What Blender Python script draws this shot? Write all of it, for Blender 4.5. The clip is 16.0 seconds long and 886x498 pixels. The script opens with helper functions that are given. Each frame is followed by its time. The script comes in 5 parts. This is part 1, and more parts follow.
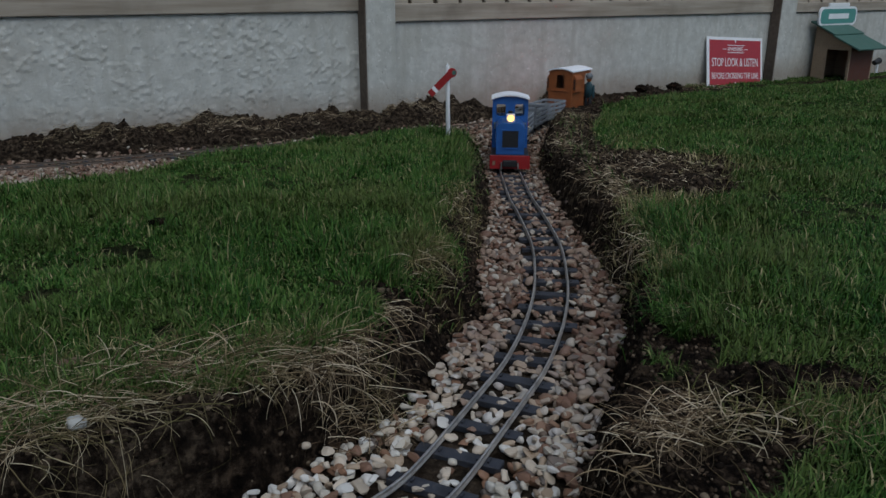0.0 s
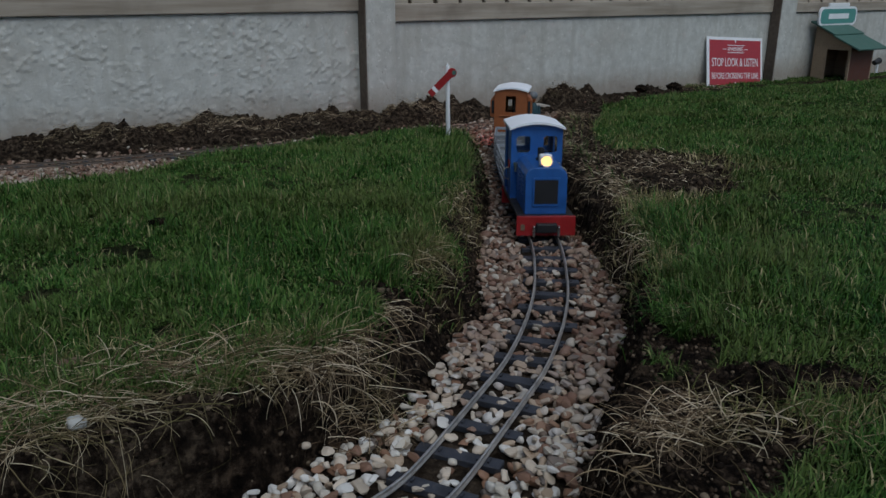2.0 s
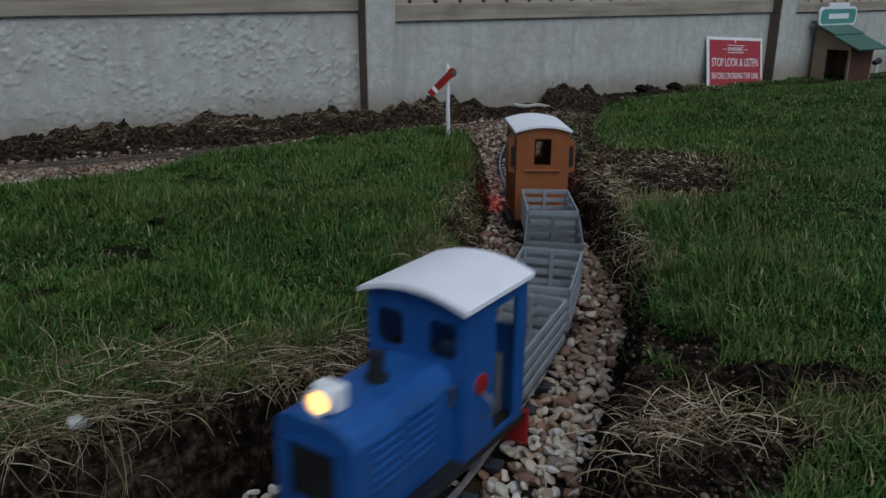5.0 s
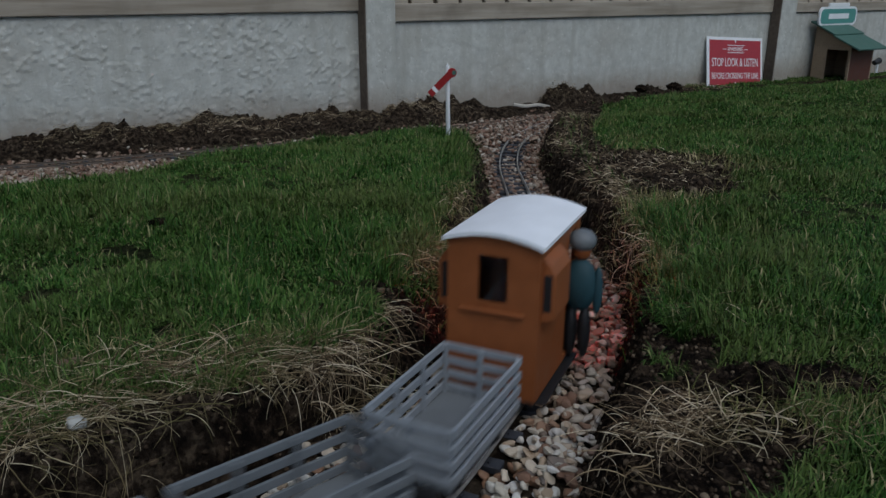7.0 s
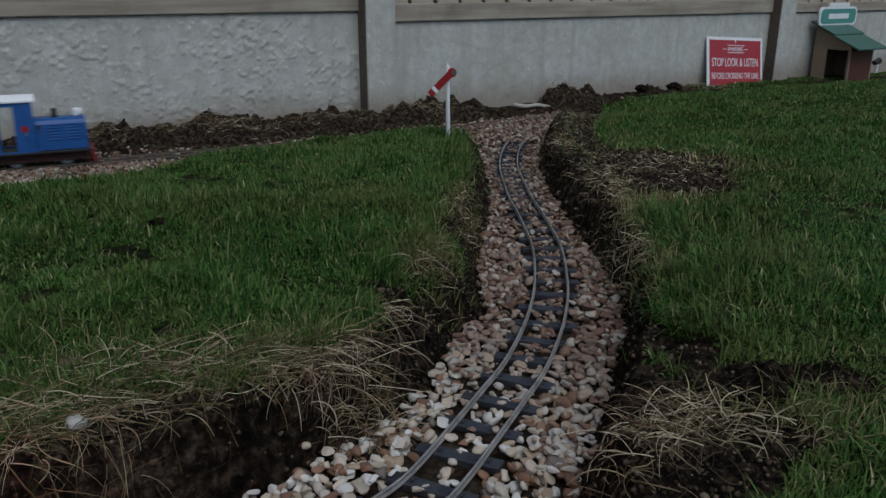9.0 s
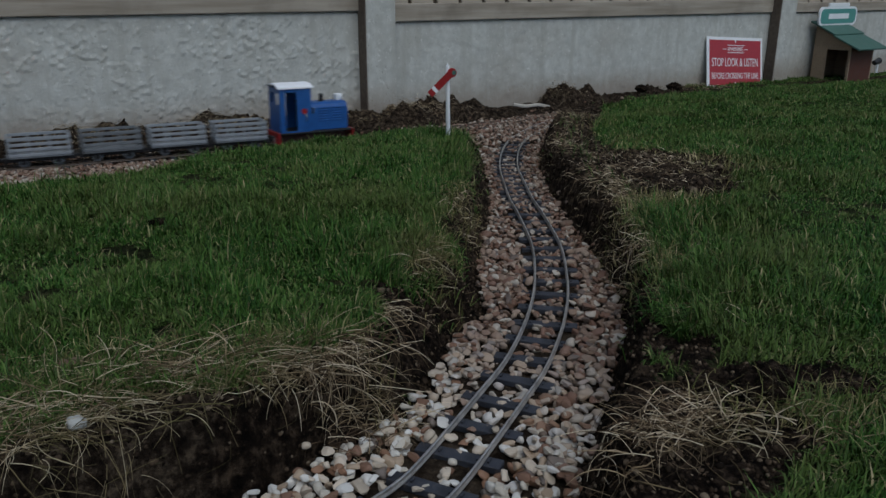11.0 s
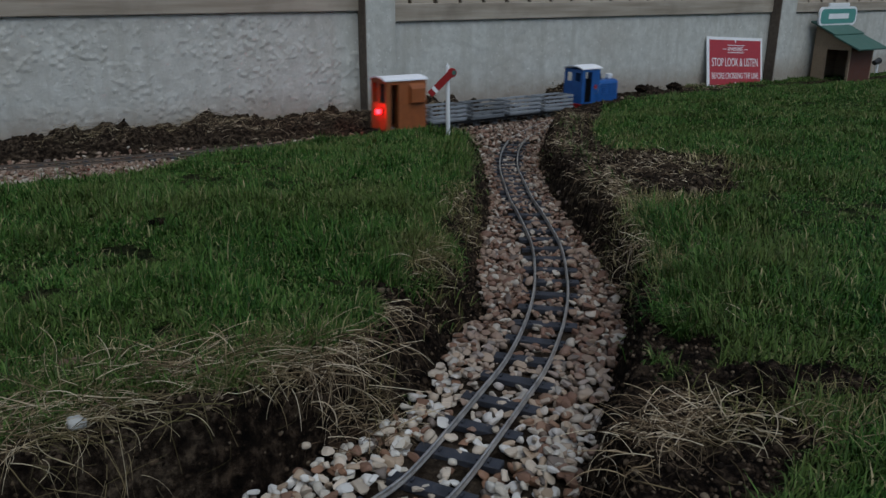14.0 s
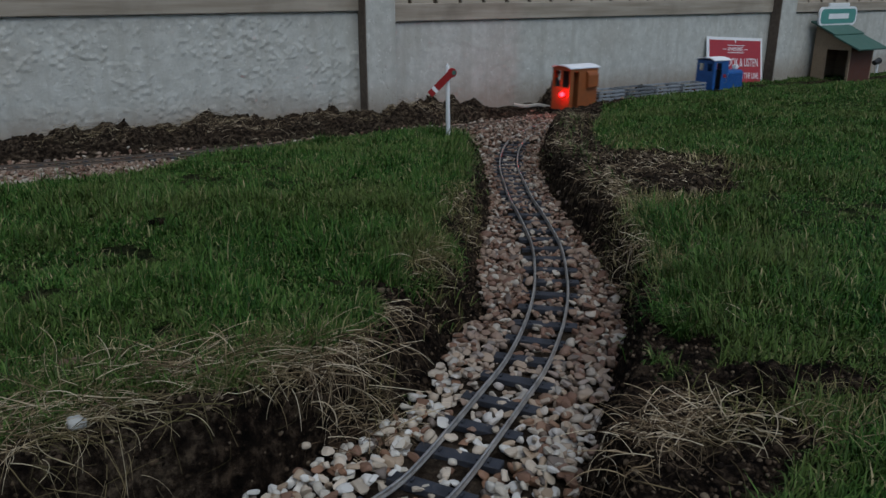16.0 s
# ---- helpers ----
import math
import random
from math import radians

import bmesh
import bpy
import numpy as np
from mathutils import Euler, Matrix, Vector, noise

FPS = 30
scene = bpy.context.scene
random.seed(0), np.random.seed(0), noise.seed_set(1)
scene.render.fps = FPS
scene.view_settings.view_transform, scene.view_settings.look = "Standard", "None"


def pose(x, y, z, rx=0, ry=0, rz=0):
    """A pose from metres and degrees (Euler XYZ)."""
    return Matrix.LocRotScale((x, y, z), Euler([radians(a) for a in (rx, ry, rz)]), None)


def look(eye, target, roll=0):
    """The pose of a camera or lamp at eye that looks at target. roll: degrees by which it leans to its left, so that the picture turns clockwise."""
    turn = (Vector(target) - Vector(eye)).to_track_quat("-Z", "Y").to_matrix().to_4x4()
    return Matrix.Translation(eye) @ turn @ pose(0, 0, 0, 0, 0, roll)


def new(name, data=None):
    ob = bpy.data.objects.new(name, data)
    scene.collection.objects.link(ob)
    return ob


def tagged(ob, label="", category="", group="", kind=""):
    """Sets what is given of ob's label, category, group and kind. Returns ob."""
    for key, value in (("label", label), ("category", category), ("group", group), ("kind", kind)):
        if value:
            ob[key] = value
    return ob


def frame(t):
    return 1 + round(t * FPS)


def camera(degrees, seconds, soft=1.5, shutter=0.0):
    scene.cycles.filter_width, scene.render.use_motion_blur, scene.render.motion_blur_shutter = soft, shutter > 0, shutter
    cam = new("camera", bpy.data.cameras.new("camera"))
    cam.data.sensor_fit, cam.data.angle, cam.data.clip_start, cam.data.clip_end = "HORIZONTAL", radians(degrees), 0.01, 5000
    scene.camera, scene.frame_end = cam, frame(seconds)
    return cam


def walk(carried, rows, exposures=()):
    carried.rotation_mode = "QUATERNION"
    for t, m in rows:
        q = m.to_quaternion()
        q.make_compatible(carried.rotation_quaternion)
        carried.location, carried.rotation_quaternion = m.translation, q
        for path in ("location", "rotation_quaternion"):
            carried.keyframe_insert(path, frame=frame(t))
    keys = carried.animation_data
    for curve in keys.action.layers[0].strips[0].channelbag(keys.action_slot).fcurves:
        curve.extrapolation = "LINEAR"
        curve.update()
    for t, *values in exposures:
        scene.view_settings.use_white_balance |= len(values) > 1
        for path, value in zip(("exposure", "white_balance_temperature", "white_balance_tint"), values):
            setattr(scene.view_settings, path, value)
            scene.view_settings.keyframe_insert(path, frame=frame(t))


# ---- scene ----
# camera: fixed, low over the cutting
cam = camera(58.287, 16.0, soft=1.5, shutter=0.9)
EYE = Matrix.Translation((0, 0, 0.405)) @ pose(0, 0, 0, 90 - 18.472, 0, 0) @ pose(0, 0, 0, 0, 0, 0.1397)
walk(cam, [(0.0, EYE), (16.0, EYE)], [(0.0, 0.26, 6330, 5), (16.0, 0.26, 6330, 5)])

# ---- light: dusk under an even, overcast sky ----
world = bpy.data.worlds.new("dusk_sky")
scene.world = world
world.use_nodes = True
wn = world.node_tree.nodes
sky = wn.new("ShaderNodeTexSky")
sky.sky_type, sky.sun_disc = "NISHITA", False
sky.sun_elevation, sky.sun_rotation = radians(58), radians(156)
sky.air_density, sky.dust_density, sky.ozone_density = 1.0, 1.2, 1.0
wn["Background"].inputs["Strength"].default_value = 0.062
world.node_tree.links.new(sky.outputs["Color"], wn["Background"].inputs["Color"])
sun_data = bpy.data.lights.new("sun", "SUN")
sun_data.energy, sun_data.angle, sun_data.color = 1.0, radians(50), (0.95, 0.97, 1.0)
sun = new("sun", sun_data)
sun.matrix_world = look((0, 0, 5), (-1.3, 2.9, 0.0))

# ---- materials ----


def nodes_of(name):
    m = bpy.data.materials.new(name)
    m.use_nodes = True
    nt = m.node_tree
    return m, nt, nt.nodes["Principled BSDF"]


def tex(nt, kind, scale, detail=4.0, rough=0.6, coord="Object"):
    tc = nt.nodes.new("ShaderNodeTexCoord")
    if kind == "noise":
        n = nt.nodes.new("ShaderNodeTexNoise")
        n.inputs["Detail"].default_value, n.inputs["Roughness"].default_value = detail, rough
    else:
        n = nt.nodes.new("ShaderNodeTexVoronoi")
    n.inputs["Scale"].default_value = scale
    nt.links.new(tc.outputs[coord], n.inputs["Vector"])
    return n


def ramp(nt, source, stops, constant=False):
    r = nt.nodes.new("ShaderNodeValToRGB")
    if constant:
        r.color_ramp.interpolation = "CONSTANT"
    el = r.color_ramp.elements
    while len(el) < len(stops):
        el.new(0.5)
    for e, (at, c) in zip(el, stops):
        e.position, e.color = at, (*c, 1)
    nt.links.new(source, r.inputs["Fac"])
    return r.outputs["Color"]


def mix(nt, a, b, fac, mode="MIX"):
    n = nt.nodes.new("ShaderNodeMix")
    n.data_type, n.blend_type = "RGBA", mode
    if isinstance(fac, (int, float)):
        n.inputs["Factor"].default_value = fac
    else:
        nt.links.new(fac, n.inputs["Factor"])
    for socket, v in ((n.inputs[6], a), (n.inputs[7], b)):
        if isinstance(v, tuple):
            socket.default_value = (*v, 1)
        else:
            nt.links.new(v, socket)
    return n.outputs[2]


def bump(nt, bsdf, heights, strength=0.5, distance=0.002):
    last = None
    for h, d in heights:
        b = nt.nodes.new("ShaderNodeBump")
        b.inputs["Strength"].default_value, b.inputs["Distance"].default_value = strength, d * distance
        nt.links.new(h, b.inputs["Height"])
        if last:
            nt.links.new(last, b.inputs["Normal"])
        last = b.outputs["Normal"]
    nt.links.new(last, bsdf.inputs["Normal"])


def paint(name, colour, rough=0.5, metal=0.0, vary=0.15, scale=40.0, relief=0.15, dirt=0.25, dirt_colour=(0.06, 0.045, 0.03)):
    """A painted, plastic or metal surface with fine mottling and dirt."""
    m, nt, b = nodes_of(name)
    dark = tuple(c * (1 - vary) for c in colour)
    light = tuple(min(1, c * (1 + vary)) for c in colour)
    n1, n2 = tex(nt, "noise", scale), tex(nt, "noise", scale * 6)
    base = ramp(nt, n1.outputs["Fac"], [(0.3, dark), (0.7, light)])
    grime = ramp(nt, n2.outputs["Fac"], [(0.55, (0, 0, 0)), (0.8, (dirt, dirt, dirt))])
    nt.links.new(mix(nt, base, dirt_colour, grime), b.inputs["Base Color"])
    nt.links.new(ramp(nt, n1.outputs["Fac"], [(0.3, (rough * 0.8,) * 3), (0.8, (min(1, rough * 1.25),) * 3)]), b.inputs["Roughness"])
    b.inputs["Metallic"].default_value = metal
    bump(nt, b, [(n2.outputs["Fac"], 1)], relief, 0.0006)
    return m


def glow(name, colour, strength):
    m, nt, b = nodes_of(name)
    b.inputs["Base Color"].default_value = (*colour, 1)
    b.inputs["Emission Color"].default_value = (*colour, 1)
    b.inputs["Emission Strength"].default_value = strength
    return m


def random_of(nt, single):
    if single:
        return nt.nodes.new("ShaderNodeObjectInfo").outputs["Random"]
    return nt.nodes.new("ShaderNodeNewGeometry").outputs["Random Per Island"]


def soil_material(name, a, b_, c):
    m, nt, b = nodes_of(name)
    n1, n2, n3 = tex(nt, "noise", 9, 6), tex(nt, "noise", 70, 8, 0.7), tex(nt, "noise", 420, 4, 0.7)
    col = ramp(nt, n2.outputs["Fac"], [(0.38, a), (0.5, b_), (0.64, c)])
    col = mix(nt, col, tuple(x * 0.55 for x in a), ramp(nt, n1.outputs["Fac"], [(0.48, (0, 0, 0)), (0.7, (0.45, 0.45, 0.45))]))
    nt.links.new(col, b.inputs["Base Color"])
    b.inputs["Roughness"].default_value, b.inputs["Specular IOR Level"].default_value = 0.95, 0.08
    bump(nt, b, [(n2.outputs["Fac"], 6), (n3.outputs["Fac"], 2)], 1.0, 0.003)
    return m


def stone_material(name, single):
    m, nt, b = nodes_of(name)
    rnd = random_of(nt, single)
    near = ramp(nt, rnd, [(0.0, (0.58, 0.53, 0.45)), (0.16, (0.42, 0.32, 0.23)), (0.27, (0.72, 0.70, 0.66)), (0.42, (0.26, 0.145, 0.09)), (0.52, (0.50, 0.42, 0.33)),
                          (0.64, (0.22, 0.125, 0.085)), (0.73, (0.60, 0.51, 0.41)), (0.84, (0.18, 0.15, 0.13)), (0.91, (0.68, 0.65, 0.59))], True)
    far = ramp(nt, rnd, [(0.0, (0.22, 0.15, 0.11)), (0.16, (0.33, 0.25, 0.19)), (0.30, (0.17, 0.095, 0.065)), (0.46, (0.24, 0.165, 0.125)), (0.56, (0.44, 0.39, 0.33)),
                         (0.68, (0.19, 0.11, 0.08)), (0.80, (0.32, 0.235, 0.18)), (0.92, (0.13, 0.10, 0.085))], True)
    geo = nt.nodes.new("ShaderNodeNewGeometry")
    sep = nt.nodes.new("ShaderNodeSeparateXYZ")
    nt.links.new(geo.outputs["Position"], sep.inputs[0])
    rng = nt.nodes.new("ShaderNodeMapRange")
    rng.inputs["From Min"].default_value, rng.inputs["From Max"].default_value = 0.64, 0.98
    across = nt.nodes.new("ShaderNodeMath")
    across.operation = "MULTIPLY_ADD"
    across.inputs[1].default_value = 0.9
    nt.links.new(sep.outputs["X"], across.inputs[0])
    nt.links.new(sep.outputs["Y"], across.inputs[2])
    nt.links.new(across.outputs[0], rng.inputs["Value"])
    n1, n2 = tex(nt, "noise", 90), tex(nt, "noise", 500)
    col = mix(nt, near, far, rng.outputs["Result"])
    col = mix(nt, col, (0.30, 0.17, 0.08), ramp(nt, n1.outputs["Fac"], [(0.52, (0, 0, 0)), (0.78, (0.3, 0.3, 0.3))]))
    nt.links.new(col, b.inputs["Base Color"])
    b.inputs["Roughness"].default_value, b.inputs["Specular IOR Level"].default_value = 0.6, 0.3
    bump(nt, b, [(n1.outputs["Fac"], 3), (n2.outputs["Fac"], 1)], 0.4, 0.0008)
    return m


def grass_material(name, stops):
    m, nt, b = nodes_of(name)
    rnd = random_of(nt, False)
    n1 = tex(nt, "noise", 5, 4)
    col = ramp(nt, rnd, stops)
    col = mix(nt, col, (0.125, 0.125, 0.042), ramp(nt, n1.outputs["Fac"], [(0.46, (0, 0, 0)), (0.72, (0.55, 0.55, 0.55))]))
    nt.links.new(col, b.inputs["Base Color"])
    b.inputs["Roughness"].default_value = 0.55
    b.inputs["Subsurface Weight"].default_value = 0.0
    b.inputs["Specular IOR Level"].default_value = 0.14
    return m


def concrete_material():
    m, nt, b = nodes_of("cast_concrete")
    n1, n2, n3 = tex(nt, "noise", 3, 5), tex(nt, "noise", 22, 5), tex(nt, "noise", 160, 6)
    col = ramp(nt, n2.outputs["Fac"], [(0.3, (0.43, 0.43, 0.40)), (0.7, (0.60, 0.60, 0.565))])
    col = mix(nt, col, (0.36, 0.32, 0.27), ramp(nt, n1.outputs["Fac"], [(0.5, (0, 0, 0)), (0.8, (0.5, 0.5, 0.5))]))
    nt.links.new(col, b.inputs["Base Color"])
    b.inputs["Roughness"].default_value = 0.9
    # rain streaks and small pits
    tc = nt.nodes.new("ShaderNodeTexCoord")
    mp = nt.nodes.new("ShaderNodeMapping")
    mp.inputs["Scale"].default_value = (26, 26, 2.2)
    nt.links.new(tc.outputs["Object"], mp.inputs["Vector"])
    st = nt.nodes.new("ShaderNodeTexNoise")
    st.inputs["Scale"].default_value, st.inputs["Detail"].default_value = 1.0, 5
    nt.links.new(mp.outputs[0], st.inputs["Vector"])
    col = mix(nt, col, (0.42, 0.41, 0.37), ramp(nt, st.outputs["Fac"], [(0.48, (0, 0, 0)), (0.7, (0.7, 0.7, 0.7))]))
    pit = tex(nt, "noise", 95, 3, 0.6)
    col = mix(nt, col, (0.24, 0.23, 0.20), ramp(nt, pit.outputs["Fac"], [(0.64, (0, 0, 0)), (0.72, (0.7, 0.7, 0.7))]))
    col = mix(nt, col, (0.80, 0.80, 0.77), ramp(nt, tex(nt, "noise", 60, 4).outputs["Fac"], [(0.60, (0, 0, 0)), (0.72, (0.6, 0.6, 0.6))]))
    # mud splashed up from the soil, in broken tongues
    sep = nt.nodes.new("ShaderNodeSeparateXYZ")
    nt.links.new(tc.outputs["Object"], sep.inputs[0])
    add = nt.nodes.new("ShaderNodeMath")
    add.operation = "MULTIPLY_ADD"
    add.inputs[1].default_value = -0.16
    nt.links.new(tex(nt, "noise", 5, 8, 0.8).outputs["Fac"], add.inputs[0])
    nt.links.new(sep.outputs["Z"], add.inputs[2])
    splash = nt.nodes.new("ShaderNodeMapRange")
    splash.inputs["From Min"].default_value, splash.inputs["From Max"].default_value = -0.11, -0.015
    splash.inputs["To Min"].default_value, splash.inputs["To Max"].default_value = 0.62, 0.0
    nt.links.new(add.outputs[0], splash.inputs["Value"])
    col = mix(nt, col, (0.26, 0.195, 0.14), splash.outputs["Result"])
    nt.links.new(col, b.inputs["Base Color"])
    bump(nt, b, [(n3.outputs["Fac"], 1.0), (pit.outputs["Fac"], -1.2)], 0.5, 0.002)
    return m


def wood_material(name, a, b_, rough=0.8, scale=1.0):
    m, nt, b = nodes_of(name)
    tc = nt.nodes.new("ShaderNodeTexCoord")
    mp = nt.nodes.new("ShaderNodeMapping")
    mp.inputs["Scale"].default_value = (4 * scale, 60 * scale, 60 * scale)
    nt.links.new(tc.outputs["Object"], mp.inputs["Vector"])
    n = nt.nodes.new("ShaderNodeTexNoise")
    n.inputs["Scale"].default_value, n.inputs["Detail"].default_value = 1.0, 6
    nt.links.new(mp.outputs[0], n.inputs["Vector"])
    n2 = tex(nt, "noise", 6 * scale, 5)
    col = ramp(nt, n.outputs["Fac"], [(0.3, a), (0.7, b_)])
    col = mix(nt, col, tuple(x * 0.5 for x in a), ramp(nt, n2.outputs["Fac"], [(0.5, (0, 0, 0)), (0.8, (0.6, 0.6, 0.6))]))
    nt.links.new(col, b.inputs["Base Color"])
    b.inputs["Roughness"].default_value = rough
    bump(nt, b, [(n.outputs["Fac"], 1)], 0.4, 0.001)
    return m


SOIL = soil_material("damp_soil", (0.004, 0.003, 0.0022), (0.020, 0.013, 0.009), (0.10, 0.07, 0.047))
DRY_SOIL = soil_material("root_matted_soil", (0.009, 0.006, 0.0045), (0.042, 0.029, 0.020), (0.16, 0.12, 0.083))
TURF = soil_material("turf_base", (0.012, 0.017, 0.006), (0.034, 0.043, 0.016), (0.08, 0.075, 0.035))
BED = soil_material("gravel_fines", (0.025, 0.017, 0.012), (0.055, 0.040, 0.028), (0.12, 0.09, 0.065))
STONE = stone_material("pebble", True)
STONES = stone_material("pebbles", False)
GRASS = grass_material("grass_blade", [(0.0, (0.013, 0.043, 0.008)), (0.35, (0.032, 0.090, 0.014)), (0.68, (0.064, 0.142, 0.025)), (0.86, (0.112, 0.185, 0.045)), (0.94, (0.19, 0.20, 0.08)), (1.0, (0.36, 0.30, 0.17))])
STRAW = grass_material("dry_stem", [(0.0, (0.045, 0.028, 0.017)), (0.40, (0.14, 0.093, 0.056)), (0.72, (0.40, 0.30, 0.185)), (1.0, (0.86, 0.73, 0.54))])
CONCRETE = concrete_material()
FENCE_WOOD = wood_material("weathered_fence_wood", (0.27, 0.225, 0.175), (0.44, 0.385, 0.32))
RAIL = paint("rail_steel", (0.58, 0.56, 0.54), 0.36, 0.6, 0.3, 60, 0.3, 0.5)
SLEEPER = paint("black_plastic", (0.036, 0.039, 0.050), 0.6, 0, 0.4, 50, 0.3, 0.7, (0.12, 0.10, 0.08))
BLUE = paint("blue_paint", (0.015, 0.09, 0.31), 0.42)
RED = paint("red_paint", (0.30, 0.012, 0.014), 0.45)
BLACK = paint("black_paint", (0.012, 0.012, 0.014), 0.55)
WHITE = paint("white_paint", (0.80, 0.81, 0.83), 0.7, vary=0.04, relief=0.05, dirt=0.04)
ROOF_WHITE = paint("matt_white_roof", (0.90, 0.91, 0.95), 0.75, vary=0.03, relief=0.05, dirt=0.03)
BROWN = paint("brown_paint", (0.275, 0.082, 0.023), 0.55)
GREY = paint("grey_plastic", (0.27, 0.29, 0.315), 0.5)
DARKGREY = paint("dark_grey_plastic", (0.15, 0.162, 0.175), 0.55)
STEEL = paint("bright_steel", (0.6, 0.6, 0.6), 0.3, 1.0)
BRASS = paint("brass_wire", (0.6, 0.5, 0.35), 0.35, 1.0)
TEAL = paint("teal_paint", (0.012, 0.05, 0.065), 0.7)
GREEN_ROOF = paint("green_paint", (0.060, 0.135, 0.110), 0.6)
TAN = wood_material("tan_ply", (0.26, 0.18, 0.12), (0.38, 0.28, 0.19), 0.8, 3)
SIGN_RED = paint("sign_red", (0.40, 0.03, 0.045), 0.4, vary=0.08, dirt=0.1)
HEADLIGHT = glow("warm_lamp", (1.0, 0.50, 0.12), 2.6)
TAIL_LAMP = glow("red_lamp", (1.0, 0.0008, 0.003), 85.0)


def glass_material():
    m, nt, b = nodes_of("window_glass")
    b.inputs["Transmission Weight"].default_value, b.inputs["Roughness"].default_value, b.inputs["IOR"].default_value = 1.0, 0.03, 1.45
    b.inputs["Base Color"].default_value = (0.9, 0.92, 0.92, 1)
    return m


GLASS = glass_material()

# ---- mesh helpers ----


def part(name, bm, material, parent=None, label="", smooth=False):
    """Links a bmesh as one mesh object under a thing or a part."""
    me = bpy.data.meshes.new(name)
    bm.normal_update()
    bm.to_mesh(me)
    bm.free()
    for mat in material if isinstance(material, (list, tuple)) else [material]:
        me.materials.append(mat)
    if smooth:
        me.polygons.foreach_set("use_smooth", [True] * len(me.polygons))
    ob = new(name, me)
    if parent:
        ob.parent = parent
    if label:
        tagged(ob, label)
    return ob


def mesh_from(name, verts, faces, material, sizes=None):
    """A mesh from arrays: faces all of one size, or flat with their sizes."""
    me = bpy.data.meshes.new(name)
    verts, faces = np.asarray(verts, np.float32), np.asarray(faces, np.int32)
    me.vertices.add(len(verts))
    me.vertices.foreach_set("co", verts.ravel())
    k = faces.shape[1]
    me.loops.add(faces.size)
    me.loops.foreach_set("vertex_index", faces.ravel())
    me.polygons.add(len(faces))
    me.polygons.foreach_set("loop_start", np.arange(0, faces.size, k, dtype=np.int32))
    for mat in material if isinstance(material, (list, tuple)) else [material]:
        me.materials.append(mat)
    me.update(calc_edges=True)
    return me


def box(bm, x0, y0, z0, x1, y1, z1, bevel=0.0, m=None, index=0):
    """Adds a box, its edges bevelled, to a bmesh."""
    made = bmesh.ops.create_cube(bm, size=1.0)["verts"]
    for v in made:
        v.co = Vector(((x0 + x1) / 2 + v.co.x * (x1 - x0), (y0 + y1) / 2 + v.co.y * (y1 - y0), (z0 + z1) / 2 + v.co.z * (z1 - z0)))
        if m:
            v.co = m @ v.co
    for f in {f for v in made for f in v.link_faces}:
        f.material_index = index
    if bevel:
        edges = list({e for v in made for e in v.link_edges})
        bmesh.ops.bevel(bm, geom=edges, offset=bevel, segments=2, affect="EDGES", profile=0.5)
    return bm


def boxes(*specs, bevel=0.0):
    bm = bmesh.new()
    for s in specs:
        box(bm, *s, bevel=bevel)
    return bm


def cyl(bm, r, depth, m, segments=20, r2=None, bevel=0.0):
    made = bmesh.ops.create_cone(bm, cap_ends=True, segments=segments, radius1=r, radius2=r if r2 is None else r2, depth=depth, matrix=m)["verts"]
    if bevel:
        caps = [e for e in {e for v in made for e in v.link_edges} if any(len(f.verts) > 4 for f in e.link_faces)]
        bmesh.ops.bevel(bm, geom=caps, offset=bevel, segments=2, affect="EDGES", profile=0.5)
    return bm


def prism(outline, x0, x1, axis="x", bevel=0.0):
    """Extrudes an outline: (y, z) pairs along x, or (x, z) pairs along y."""
    bm = bmesh.new()
    rows = []
    for s in (x0, x1):
        rows.append([bm.verts.new((s, a, b) if axis == "x" else (a, s, b)) for a, b in outline])
    n = len(outline)
    bm.faces.new(rows[0])
    bm.faces.new(rows[1][::-1])
    for i in range(n):
        bm.faces.new((rows[0][i], rows[1][i], rows[1][(i + 1) % n], rows[0][(i + 1) % n]))
    bmesh.ops.recalc_face_normals(bm, faces=bm.faces)
    if bevel:
        bmesh.ops.bevel(bm, geom=list(bm.edges), offset=bevel, segments=2, affect="EDGES", profile=0.5)
    return bm


def smooth_path(points, step):
    """A centripetal curve through plan points, resampled at even steps; returns points and headings."""
    p = np.array(points, float)
    p = np.vstack([2 * p[0] - p[1], p, 2 * p[-1] - p[-2]])
    out = []
    for i in range(1, len(p) - 2):
        t = np.linspace(0, 1, 24, endpoint=False)[:, None]
        a, b, c, d = p[i - 1], p[i], p[i + 1], p[i + 2]
        out.append(0.5 * (2 * b + (c - a) * t + (2 * a - 5 * b + 4 * c - d) * t ** 2 + (3 * b - a - 3 * c + d) * t ** 3))
    q = np.vstack(out + [p[-2:-1]])
    for _ in range(6):
        q[1:-1] = 0.25 * q[:-2] + 0.5 * q[1:-1] + 0.25 * q[2:]
    s = np.r_[0, np.cumsum(np.linalg.norm(np.diff(q, axis=0), axis=1))]
    at = np.arange(0, s[-1], step)
    r = np.c_[np.interp(at, s, q[:, 0]), np.interp(at, s, q[:, 1])]
    g = np.gradient(r, axis=0)
    return r, g / np.linalg.norm(g, axis=1)[:, None]


# ---- plan ----
def plane(y):
    """The garden falls gently away from the camera."""
    return -0.021 * (y - 1)


